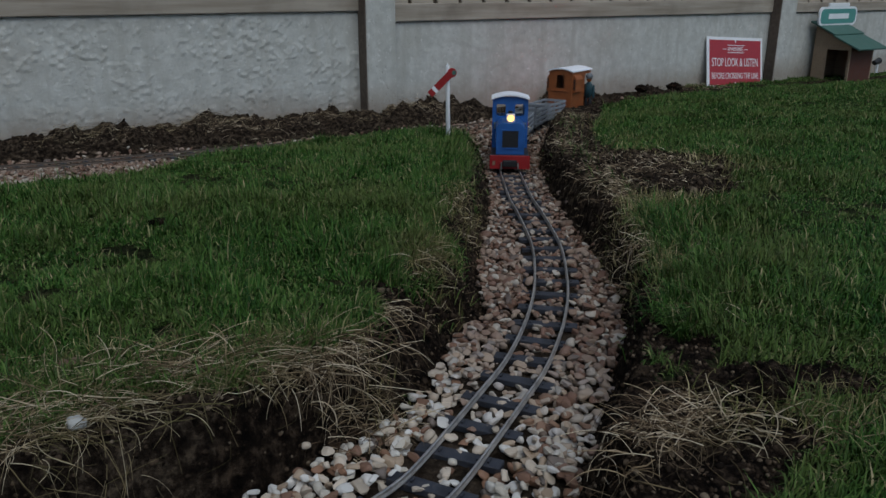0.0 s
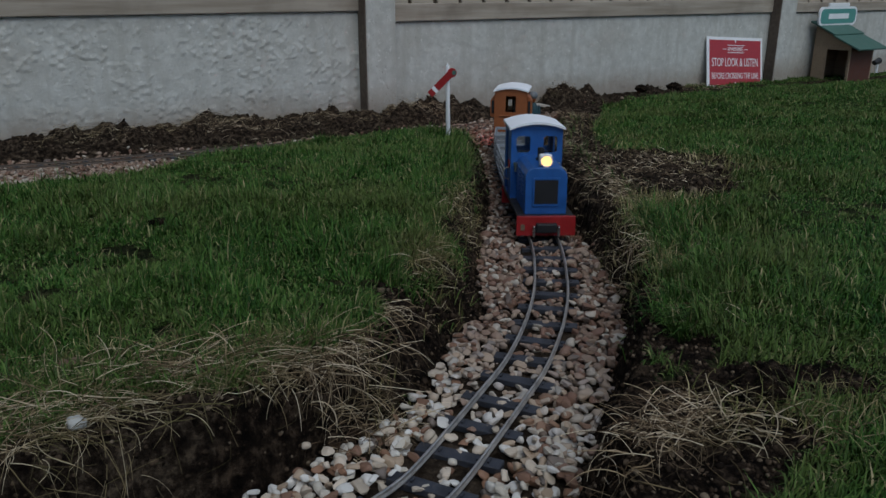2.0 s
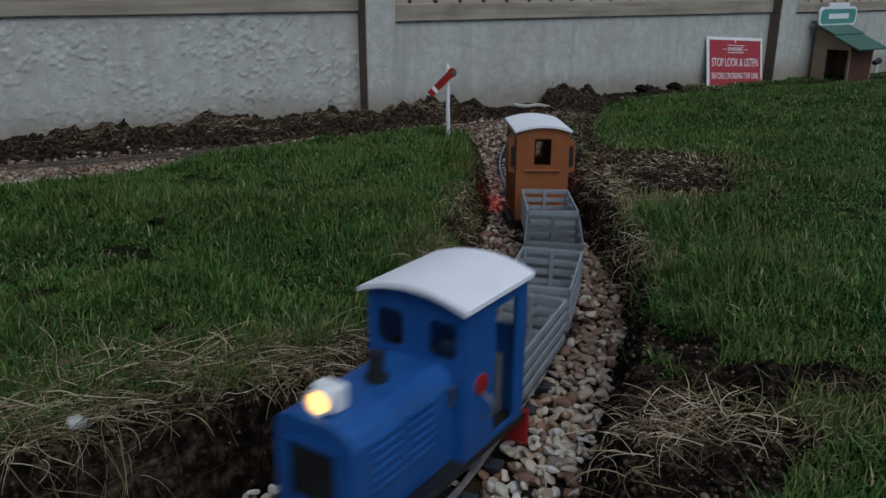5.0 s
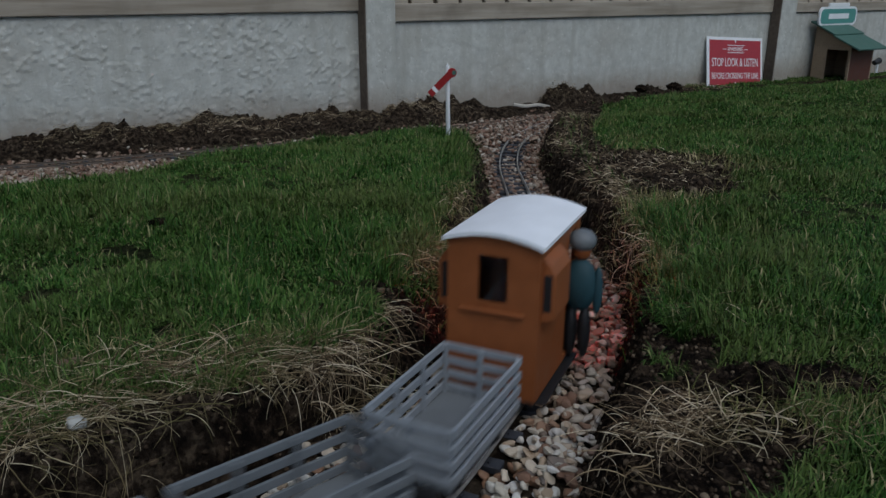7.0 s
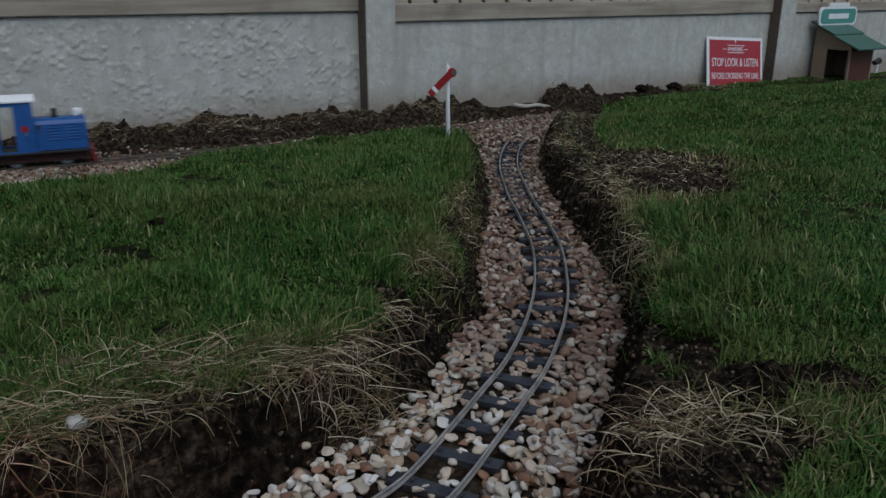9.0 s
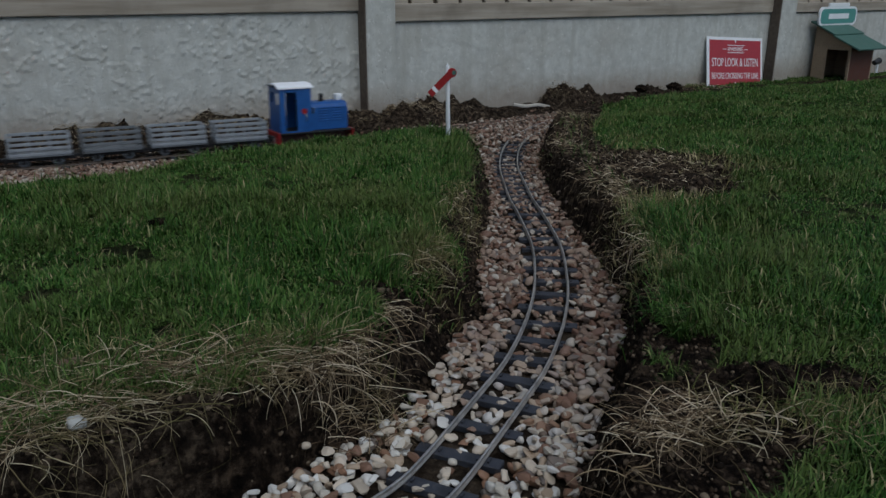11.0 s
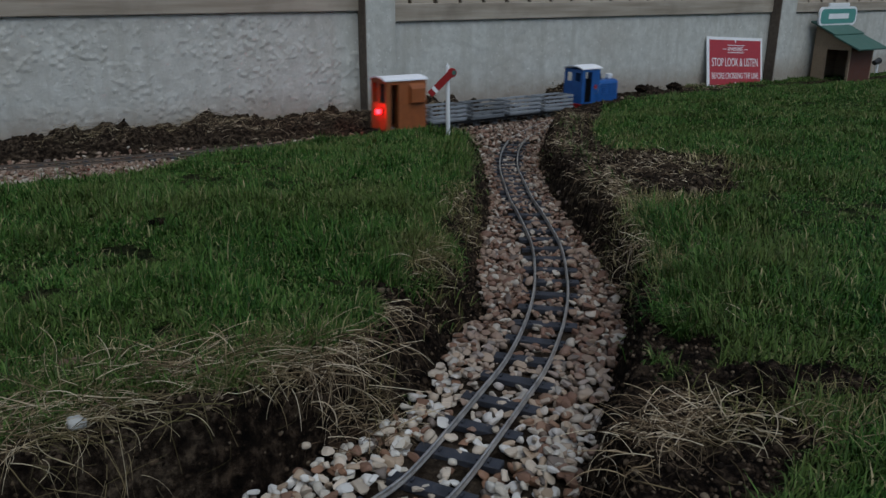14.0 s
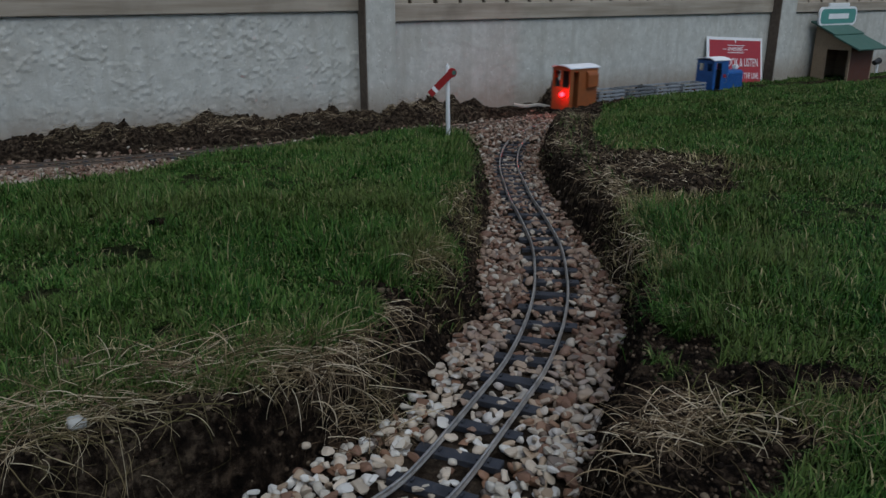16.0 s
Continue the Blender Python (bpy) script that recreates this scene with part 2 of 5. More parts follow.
RIGHT = [(3.2, 4.75), (2.4, 4.28), (1.9, 3.98), (1.5, 3.745), (1.2, 3.57)]
BRANCH = [(0.457, 2.919), (0.381, 2.809), (0.318, 2.697), (0.268, 2.573), (0.226, 2.447), (0.198, 2.302), (0.179, 2.141), (0.169, 1.977), (0.164, 1.763), (0.162, 1.595), (0.168, 1.45), (0.172, 1.25), (0.156, 1.07),
          (0.1365, 0.96), (0.116, 0.878), (0.09, 0.795), (0.061, 0.727), (0.033, 0.663), (0.0, 0.59), (-0.025, 0.548), (-0.08, 0.485), (-0.15, 0.425), (-0.23, 0.37)]
LOOP = [(-0.40, 0.28), (-0.70, 0.15), (-1.20, 0.10), (-1.65, 0.30), (-1.95, 0.70), (-1.98, 1.15), (-1.80, 1.55), (-1.45, 1.82)]
MAIN = [(-1.05, 2.026), (-0.75, 2.195), (-0.45, 2.355), (-0.15, 2.55), (0.15, 2.78), (0.45, 3.015)]


def dip(y):
    """The ground sinks a little before it meets the line along the wall."""
    a, b = np.clip((y - 1.45) / 0.75, 0, 1), np.clip((y - 2.3) / 0.7, 0, 1)
    return 0.027 * a * a * (3 - 2 * a) - 0.006 * b * b * (3 - 2 * b)


def rail_z(x, y, main):
    """Height of the rail tops; the line along the wall lies a little lower."""
    return plane(y) - (0.021 if main else float(dip(y)))


JOIN = [(0.80, 3.285), (0.62, 3.148)]
IN_PATH = RIGHT + JOIN + BRANCH + LOOP + MAIN + JOIN[::-1] + RIGHT[::-1]
STEP = 0.005
PATH, HEADING = smooth_path(IN_PATH, STEP)
TURN_AT = int(np.argmin(np.hypot(PATH[:, 0] + 1.98, PATH[:, 1] - 1.15)))  # far side of the loop

WALL_Y, WALL_M = 3.10, 0.6195  # the wall's foot: y = WALL_Y + WALL_M * x
WALL_DIR = Vector((1, WALL_M, 0)).normalized()
WALL_ROT = math.degrees(math.atan(WALL_M))


def on_wall(x, z=0.0, out=0.0):
    """A point on the wall's face at plan x, out metres before it."""
    n = Vector((WALL_DIR.y, -WALL_DIR.x, 0))
    return Vector((x, WALL_Y + WALL_M * x, z)) + n * out


# ---- ground: one sheet with cuttings, lawns and soil heaps ----
GRAVEL_LEFT = [(-0.40, 0.33), (-0.30, 0.45), (-0.155, 0.560), (-0.128, 0.592), (-0.064, 0.660), (-0.010, 0.755), (-0.004, 0.81), (0.018, 0.888), (0.057, 0.962), (0.055, 1.094), (0.06, 1.2),
               (0.094, 1.483), (0.106, 1.725), (0.108, 1.976), (0.110, 2.20), (0.095, 2.39), (-0.02, 2.47), (-0.10, 2.48), (-0.16, 2.52), (0.2, 2.8)]
GRAVEL_RIGHT = [(-0.22, 0.10), (0.035, 0.34), (0.095, 0.46), (0.112, 0.565), (0.128, 0.606), (0.170, 0.743), (0.222, 0.89), (0.243, 1.048), (0.245, 1.174), (0.238, 1.296), (0.236, 1.443), (0.232, 1.70),
                (0.251, 2.05), (0.285, 2.322), (0.328, 2.541), (0.392, 2.746), (0.51, 2.90), (0.66, 3.08), (0.55, 3.08)]


def offset_line(line, d):
    r = np.array(line)
    g = np.gradient(r, axis=0)
    g /= np.linalg.norm(g, axis=1)[:, None]
    return r + np.c_[-g[:, 1], g[:, 0]] * d


MAIN_LINE = LOOP[-3:] + MAIN + JOIN[::-1] + RIGHT[::-1]
MAIN_NEAR, MAIN_FAR = offset_line(MAIN_LINE, -0.085), offset_line(MAIN_LINE, 0.075)
MAIN_NEAR[:, 1] -= 0.42 * np.clip((-0.42 - MAIN_NEAR[:, 0]) / 0.36, 0, 1)  # the gravel spreads on to the lawn here


def inside(poly, x, y):
    c = np.zeros(x.shape, bool)
    n = len(poly)
    for i in range(n):
        (x1, y1), (x2, y2) = poly[i], poly[(i + 1) % n]
        if y1 == y2:
            continue
        c ^= ((y1 > y) != (y2 > y)) & (x < (x2 - x1) * (y - y1) / (y2 - y1) + x1)
    return c


def distance(line, x, y, closed=False):
    best = np.full(x.shape, 9.0)
    pts = list(line) + ([line[0]] if closed else [])
    for (x1, y1), (x2, y2) in zip(pts[:-1], pts[1:]):
        dx, dy = x2 - x1, y2 - y1
        t = np.clip(((x - x1) * dx + (y - y1) * dy) / (dx * dx + dy * dy + 1e-12), 0, 1)
        best = np.minimum(best, np.hypot(x - x1 - t * dx, y - y1 - t * dy))
    return best


BRANCH_BED = GRAVEL_LEFT + GRAVEL_RIGHT[::-1]
MAIN_BED = [tuple(q) for q in MAIN_NEAR] + [tuple(q) for q in MAIN_FAR[::-1]]
rng = np.random.default_rng(7)
LATTICE = rng.random((64, 64))


def value_noise(x, y, scale, octaves=3):
    """Smooth noise in -1..1 over the plan, features about 1/scale metres."""
    total, amp, norm = 0.0, 1.0, 0.0
    for o in range(octaves):
        u, v = x * scale + 17.3 * o, y * scale + 9.1 * o
        i, j = np.floor(u).astype(int), np.floor(v).astype(int)
        fu, fv = u - i, v - j
        fu, fv = fu * fu * (3 - 2 * fu), fv * fv * (3 - 2 * fv)
        a, b = LATTICE[i % 64, j % 64], LATTICE[(i + 1) % 64, j % 64]
        c, d = LATTICE[i % 64, (j + 1) % 64], LATTICE[(i + 1) % 64, (j + 1) % 64]
        total = total + amp * ((a * (1 - fu) + b * fu) * (1 - fv) + (c * (1 - fu) + d * fu) * fv)
        norm, amp, scale = norm + amp, amp * 0.5, scale * 2.1
    return total / norm * 2 - 1


def ease(a, b, v):
    t = np.clip((v - a) / (b - a), 0, 1)
    return t * t * (3 - 2 * t)


HEAPS = [(-1.02, 2.36, 0.16, 0.035), (-0.75, 2.53, 0.12, 0.04), (-0.62, 2.60, 0.10, 0.03), (-0.35, 2.74, 0.16, 0.03), (-0.10, 2.88, 0.11, 0.055), (0.02, 2.95, 0.08, 0.04), (0.12, 3.02, 0.07, 0.03),
         (0.48, 3.30, 0.10, 0.058), (0.60, 3.39, 0.09, 0.04), (0.95, 3.62, 0.12, 0.03), (1.18, 3.76, 0.12, 0.03)]


# worn, root-matted soil on the bank beside the line
WORN = [(0.20, 1.10), (0.27, 1.16), (0.34, 1.24), (0.44, 1.28), (0.523, 1.37), (0.60, 1.55), (0.625, 1.72), (0.54, 1.80), (0.385, 1.79), (0.385, 1.95), (0.44, 2.30), (0.53, 2.66), (0.62, 2.92), (0.40, 2.80), (0.25, 2.40), (0.20, 1.70)]


def zones(x, y):
    """Height and zone (0 gravel, 1 soil, 2 turf) over the plan."""
    x, y = np.asarray(x, float), np.asarray(y, float)
    in_b, in_m = inside(BRANCH_BED, x, y), inside(MAIN_BED, x, y)
    db = np.where(in_b, 0, distance(BRANCH_BED, x, y, True))
    dm = np.where(in_m, 0, distance(MAIN_BED, x, y, True))
    dl = np.maximum(distance(LOOP, x, y) - 0.07, 0)  # the cutting goes on round the loop
    in_b = in_b | (dl == 0)
    db = np.minimum(db, dl)
    base = plane(y)
    rough = value_noise(x, y, 26, 3)
    fine = value_noise(x, y, 90, 2)
    behind = y > np.interp(x, MAIN_FAR[:, 0], MAIN_FAR[:, 1]) - 0.01
    left = x < np.interp(y, [0.3, 0.6, 0.9, 1.3, 2.5], [-0.1, 0.0, 0.12, 0.16, 0.2])
    # lawn heights over the falling plane
    lawn = np.where(left, np.interp(y, [0.5, 1.3, 1.9, 2.25], [0.074, 0.064, 0.034, 0.012]), np.interp(y, [0.5, 1.4, 2.1, 3.0, 4.0], [0.074, 0.070, 0.050, 0.034, 0.026]))
    lawn = lawn - 0.030 * ease(0.42, 0.75, -x) * ease(1.25, 1.7, y)
    lawn = lawn + 0.006 * value_noise(x, y, 5, 2)
    width_b = np.where(left, np.interp(y, [0.6, 0.75, 0.9, 1.15, 1.35, 1.6], [0.028, 0.042, 0.070, 0.066, 0.044, 0.04]), np.interp(y, [0.6, 0.8, 1.2, 1.8, 2.4], [0.032, 0.030, 0.036, 0.036, 0.045])) + 0.012 * value_noise(x + 5, y, 12, 2)
    rise_b = ease(0, 1, (db + 0.008 * rough) / width_b)
    rise_m = ease(0, 1, (dm + 0.01 * rough) / np.interp(x, [0.4, 0.7], [0.10, 0.03]))
    floor_z = 0.014 + dip(y)
    z = base - floor_z + (lawn + floor_z) * np.minimum(rise_b, rise_m)
    # soil against the wall
    bank = 0.026 * ease(0.0, 0.09, dm + 0.012 * rough) * (1 + 0.5 * rough)
    for hx, hy, r, h in HEAPS:
        bank = bank + h * np.exp(-((x - hx) ** 2 + (y - hy) ** 2) / (2 * (r * 0.55) ** 2)) * ease(0, 0.05, dm)
    gap = np.exp(-((x - 0.28) / 0.10) ** 2)
    soil_z = base - 0.034 + bank * (1 - 0.7 * gap) * (1 + 0.35 * rough)
    far_right = ease(0.95, 1.3, x)
    z = np.where(behind, soil_z * (1 - far_right) + (base + 0.004) * far_right, z)
    # bare patch on the right-hand bank and worn rims along the cutting
    jx, jy = x + 0.025 * rough + 0.018 * value_noise(x + 2, y, 11, 2), y + 0.05 * rough + 0.05 * value_noise(x, y + 4, 9, 2)
    bare = inside(WORN, jx, jy)
    bare |= (np.exp(-(((x - 0.04) / 0.09) ** 2 + ((y - 1.22) / 0.10) ** 2)) + 0.2 * rough) > 0.6
    bare |= (np.exp(-(((x - 0.28) / 0.11) ** 2 + ((y - 0.610) / 0.045) ** 2)) + 0.2 * rough) > 0.5
    bare |= (np.exp(-(((x - 0.19) / 0.10) ** 2 + ((y - 0.54) / 0.085) ** 2)) + 0.2 * rough) > 0.45
    rim = (db < width_b + np.where(left, 0.012, 0.022 + 0.03 * ease(1.2, 1.5, y)) + 0.022 * rough) | (dm < 0.05 + 0.03 * rough)
    soil = behind & (x < 1.15 + 0.1 * rough) | bare | rim
    soil |= (np.exp(-(((x - 0.15) / 0.11) ** 2 + ((y - 0.52) / 0.13) ** 2)) + 0.15 * rough) > 0.45
    soil |= (y < 0.70) & left & (db < 0.062 + 0.03 * rough)
    gravel = (in_b & (x > -0.155 + 0.02 * rough)) | in_m
    soil |= (np.exp(-(((x - 0.225) / 0.045) ** 2 + ((y - 0.70) / 0.075) ** 2)) + 0.15 * rough) > 0.5
    soil |= in_b & ~gravel
    zone = np.where(gravel, 0, np.where(soil, 1, 2))
    z = z + np.where(gravel, 0.002, np.where(soil, np.where(behind, 0.007, 0.010), 0.003)) * (0.6 * rough + np.where(behind, 0.25, 0.6) * fine)
    return z, zone, db, dm


def build_ground():
    xs = np.unique(np.round(np.r_[-60, -30, -15, -8, -5, -3.5, np.arange(-2.6, -1.3, 0.05), np.arange(-1.3, 1.0, 0.009), np.arange(1.0, 2.8, 0.03), 3.2, 4, 6, 10, 20, 40, 70], 4))
    ys = np.unique(np.round(np.r_[-60, -30, -15, -7, -3, -1.5, -0.7, -0.3, np.arange(0, 0.45, 0.03), np.arange(0.45, 1.5, 0.008), np.arange(1.5, 3.3, 0.011), np.arange(3.3, 4.6, 0.03), 5, 6, 9, 15, 30, 70], 4))
    gx, gy = np.meshgrid(xs, ys)
    z, zone, _, _ = zones(gx, gy)
    far = np.maximum(np.abs(gx) - 6, 0) + np.maximum(np.abs(gy) - 6, 0)
    z = np.where(far > 0, -0.12, z)
    n, k = gx.shape
    idx = np.arange(n * k).reshape(n, k)
    quads = np.stack([idx[:-1, :-1], idx[:-1, 1:], idx[1:, 1:], idx[1:, :-1]], -1).reshape(-1, 4)
    me = mesh_from("ground", np.c_[gx.ravel(), gy.ravel(), z.ravel()], quads, [BED, SOIL, TURF, DRY_SOIL])
    zq = np.max(np.stack([zone[:-1, :-1], zone[:-1, 1:], zone[1:, 1:], zone[1:, :-1]], -1), -1).ravel()
    cx, cy = (gx[:-1, :-1] + 0.004).ravel(), (gy[:-1, :-1] + 0.004).ravel()
    patchy = value_noise(cx, cy, 14, 2)
    rooty = (cy + 0.5 * cx + 0.12 * patchy > 1.25) | ((cx + 0.05 * patchy < -0.17) & (cx > -0.7) & (cy > 0.4))
    zq = np.where((zq == 1) & rooty, 3, zq)
    me.polygons.foreach_set("material_index", zq.astype(np.int32))
    me.polygons.foreach_set("use_smooth", [True] * len(me.polygons))
    return tagged(new("ground", me), "dark damp garden soil and turf with a cutting", "ground", kind="structure")


GROUND = build_ground()


# ---- wall: concrete gravel boards between slotted posts, timber panels above ----
# dark brown for the post strips and for shade painted behind the board gaps
GAP_AND_STRIP_DARK = wood_material("dark_gap_and_strip", (0.085, 0.062, 0.047), (0.14, 0.11, 0.085))
POSTS = [-2.30, -0.300, 1.622, 3.55]
POST_W = 0.118


def build_wall():
    spans = [(-2.20, -0.300, 0.310), (-0.20, 1.622, 0.271), (1.722, 3.55, 0.268)]
    for number, (x0, x1, top) in enumerate(spans, 1):
        length = (x1 - x0) * math.hypot(1, WALL_M)
        nx, nz = int(length / (0.0042 if number == 1 else 0.007)), (96 if number == 1 else 56)
        u, v = np.meshgrid(np.linspace(0, length, nx), np.linspace(-0.12, top, nz))
        coarse = value_noise(u + 3 * number, v + 7, 16, 2)
        lumps = np.clip(value_noise(u + number, v, 78, 2) - 0.10 + 0.35 * value_noise(u + 9, v, 9, 2), 0, 1)
        amp = 0.0055 if number == 1 else 0.003
        front = -(0.0015 * coarse + amp * lumps)
        edge = np.minimum(1, (top - v) / 0.012)
        front = front * edge + 0.004 * (1 - edge) ** 2
        idx = np.arange(nx * nz).reshape(nz, nx)
        quads = np.stack([idx[:-1, :-1], idx[:-1, 1:], idx[1:, 1:], idx[1:, :-1]], -1).reshape(-1, 4)
        verts = np.c_[u.ravel(), front.ravel(), v.ravel()]
        back = verts.copy()
        back[:, 1] = 0.05
        k = len(verts)
        ring = np.r_[idx[0, :], idx[1:, -1], idx[-1, -2::-1], idx[-2:0:-1, 0]]
        nxt = np.roll(ring, -1)
        sides = np.stack([nxt, ring, ring + k, nxt + k], -1)
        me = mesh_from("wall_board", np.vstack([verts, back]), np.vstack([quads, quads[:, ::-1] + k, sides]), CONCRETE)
        me.polygons.foreach_set("use_smooth", [True] * len(quads) + [False] * (len(me.polygons) - len(quads)))
        wall = tagged(new("wall_%d" % number, me), "rough cast grey concrete gravel board wall", "wall", kind="structure")
        o = on_wall(x0)
        wall.matrix_world = pose(o.x, o.y, 0, 0, 0, WALL_ROT)
        build_panel(x0, length, top, number)
    for x in POSTS:
        o = on_wall(x)
        bm = bmesh.new()
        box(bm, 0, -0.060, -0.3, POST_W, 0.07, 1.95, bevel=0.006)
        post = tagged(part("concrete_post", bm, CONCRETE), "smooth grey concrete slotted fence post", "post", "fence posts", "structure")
        post.matrix_world = pose(o.x, o.y, 0, 0, 0, WALL_ROT)
        # thin dark brown strip along the post's left side face
        strip = part("side_strip", boxes((-0.004, -0.058, -0.25, -0.0005, -0.004, 1.9)), GAP_AND_STRIP_DARK, post, "thin dark brown strip on the post's left side")


def build_panel(x0, length, z0, number):
    o = on_wall(x0)
    panel = tagged(new("fence_panel"), "weathered closeboard timber fence panel over concrete", "fence", "fence panels")
    panel.matrix_world = pose(o.x, o.y, z0 + 0.003, 0, 0, WALL_ROT)
    rail_h = (0.075, 0.062, 0.047)[number - 1]
    for z in (0.0, 0.75, 1.45):
        part("rail", boxes((0, -0.012, z, length, 0.028, z + rail_h), bevel=0.003), FENCE_WOOD, panel)
    # dark sheet standing in for the shade between the boards
    part("gap_shade_sheet", boxes((0, 0.052, 0.02, length, 0.058, 1.5)), GAP_AND_STRIP_DARK, panel, "dark sheet for the shade in the board gaps")
    bm = boxes((0.006, 0.029, 0.02, 0.100, 0.042, 1.5), bevel=0.002)
    me = part("board", bm, FENCE_WOOD, panel).data
    x = 0.110
    while x < length - 0.1:
        b = new("board", me)
        b.parent = panel
        b.matrix_basis = pose(x, 0.004 * (random.random() - 0.5), 0, 0, 0, 1.0)
        x += 0.110 + random.uniform(-0.003, 0.003)


build_wall()


def build_shading_fence():
    """Plain closeboard fence, added out of view to dim sky light on the left."""
    fence = tagged(new("unseen_shading_fence"), "added unseen timber fence beyond the loop, dims the left side", "fence")
    fence.matrix_world = pose(-2.62, 1.50, -0.15, 0, 0, -90)
    n = 28
    bm = boxes((0, 0, 0.12, 0.148, 0.016, 2.35), bevel=0.002)
    me = part("board", bm, FENCE_WOOD, fence).data
    for i in range(1, n):
        ob = new("board", me)
        ob.parent = fence
        ob.matrix_basis = pose(i * 0.1485, 0.002 * (i % 2), 0, 0, 0, 0)
    for z in (0.35, 1.20, 2.05):
        part("rail", boxes((0, -0.040, z, n * 0.1485, -0.0005, z + 0.07), bevel=0.003), FENCE_WOOD, fence)
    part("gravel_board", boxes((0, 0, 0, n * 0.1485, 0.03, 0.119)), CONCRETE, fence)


build_shading_fence()


# ---- train ----
BROWN_FRAME = paint("dark_frame", (0.05, 0.016, 0.014), 0.7)
def window_wall(bm, w, h, x, holes, t=0.003, z0=0.0, index=0):
    """A wall of thickness t across y at x, from z0 to z0 + h, with rectangular holes (y0, z0, y1, z1)."""
    ys = sorted({-w / 2, w / 2, *[v for q in holes for v in (q[0], q[2])]})
    zs = sorted({z0, z0 + h, *[v for q in holes for v in (q[1], q[3])]})
    for a, b in zip(ys[:-1], ys[1:]):
        for c, d in zip(zs[:-1], zs[1:]):
            if any(q[0] <= a and b <= q[2] and q[1] <= c and d <= q[3] for q in holes):
                continue
            box(bm, x, a, c, x + t, b, d, index=index)
    bmesh.ops.remove_doubles(bm, verts=bm.verts, dist=1e-5)
    return bm


def side_wall(bm, x0, x1, z0, z1, y, holes, t=0.003):
    xs = sorted({x0, x1, *[v for q in holes for v in (q[0], q[2])]})
    zs = sorted({z0, z1, *[v for q in holes for v in (q[1], q[3])]})
    for a, b in zip(xs[:-1], xs[1:]):
        for c, d in zip(zs[:-1], zs[1:]):
            if any(q[0] <= a and b <= q[2] and q[1] <= c and d <= q[3] for q in holes):
                continue
            box(bm, a, y - t / 2, c, b, y + t / 2, d)
    bmesh.ops.remove_doubles(bm, verts=bm.verts, dist=1e-5)
    return bm


def arched_roof(x0, x1, half, z, rise, thick=0.004):
    n = 14
    top = [(half * (2 * i / n - 1), z + thick + rise * (1 - (2 * i / n - 1) ** 2)) for i in range(n + 1)]
    under = [(a, b - thick) for a, b in top[::-1]]
    return prism(top + under, x0, x1, "x")


WHEELS = []


def wheelset(parent, x, r):
    """An axle with two flanged wheels; it turns as the vehicle runs."""
    turn = pose(0, 0, 0, 90, 0, 0)
    axle = part("axle", cyl(bmesh.new(), 0.002, 0.046, turn, 10), BLACK, parent)
    axle.location = (x, 0, r)
    for side in (-1, 1):
        bm = bmesh.new()
        cyl(bm, r, 0.005, Matrix.Translation((0, side * 0.0235, 0)) @ turn, 20)
        cyl(bm, r + 0.0018, 0.0015, Matrix.Translation((0, side * 0.0203, 0)) @ turn, 20)
        for k in range(5):
            a = k * 1.2566
            cyl(bm, r * 0.16, 0.0012, Matrix.Translation((r * 0.55 * math.cos(a), side * 0.0264, r * 0.55 * math.sin(a))) @ turn, 8)
        part("wheel", bm, DARKGREY, axle)
    WHEELS.append((parent, axle, x, r))


def lamp_housing():
    """A box lamp with a round, open hood before the lens."""
    bm = boxes((0.096, -0.0108, 0.1202, 0.1105, 0.0108, 0.140), bevel=0.003)
    n = 24
    rings = []
    for x, r in ((0.1100, 0.0108), (0.1165, 0.0108), (0.1165, 0.0088), (0.1100, 0.0088)):
        rings.append([bm.verts.new((x, r * math.cos(6.28319 * k / n), 0.1302 + 0.92 * r * math.sin(6.28319 * k / n))) for k in range(n)])
    for a, b in zip(rings, rings[1:] + rings[:1]):
        for k in range(n):
            bm.faces.new((a[k], a[(k + 1) % n], b[(k + 1) % n], b[k]))
    bmesh.ops.recalc_face_normals(bm, faces=bm.faces)
    return bm


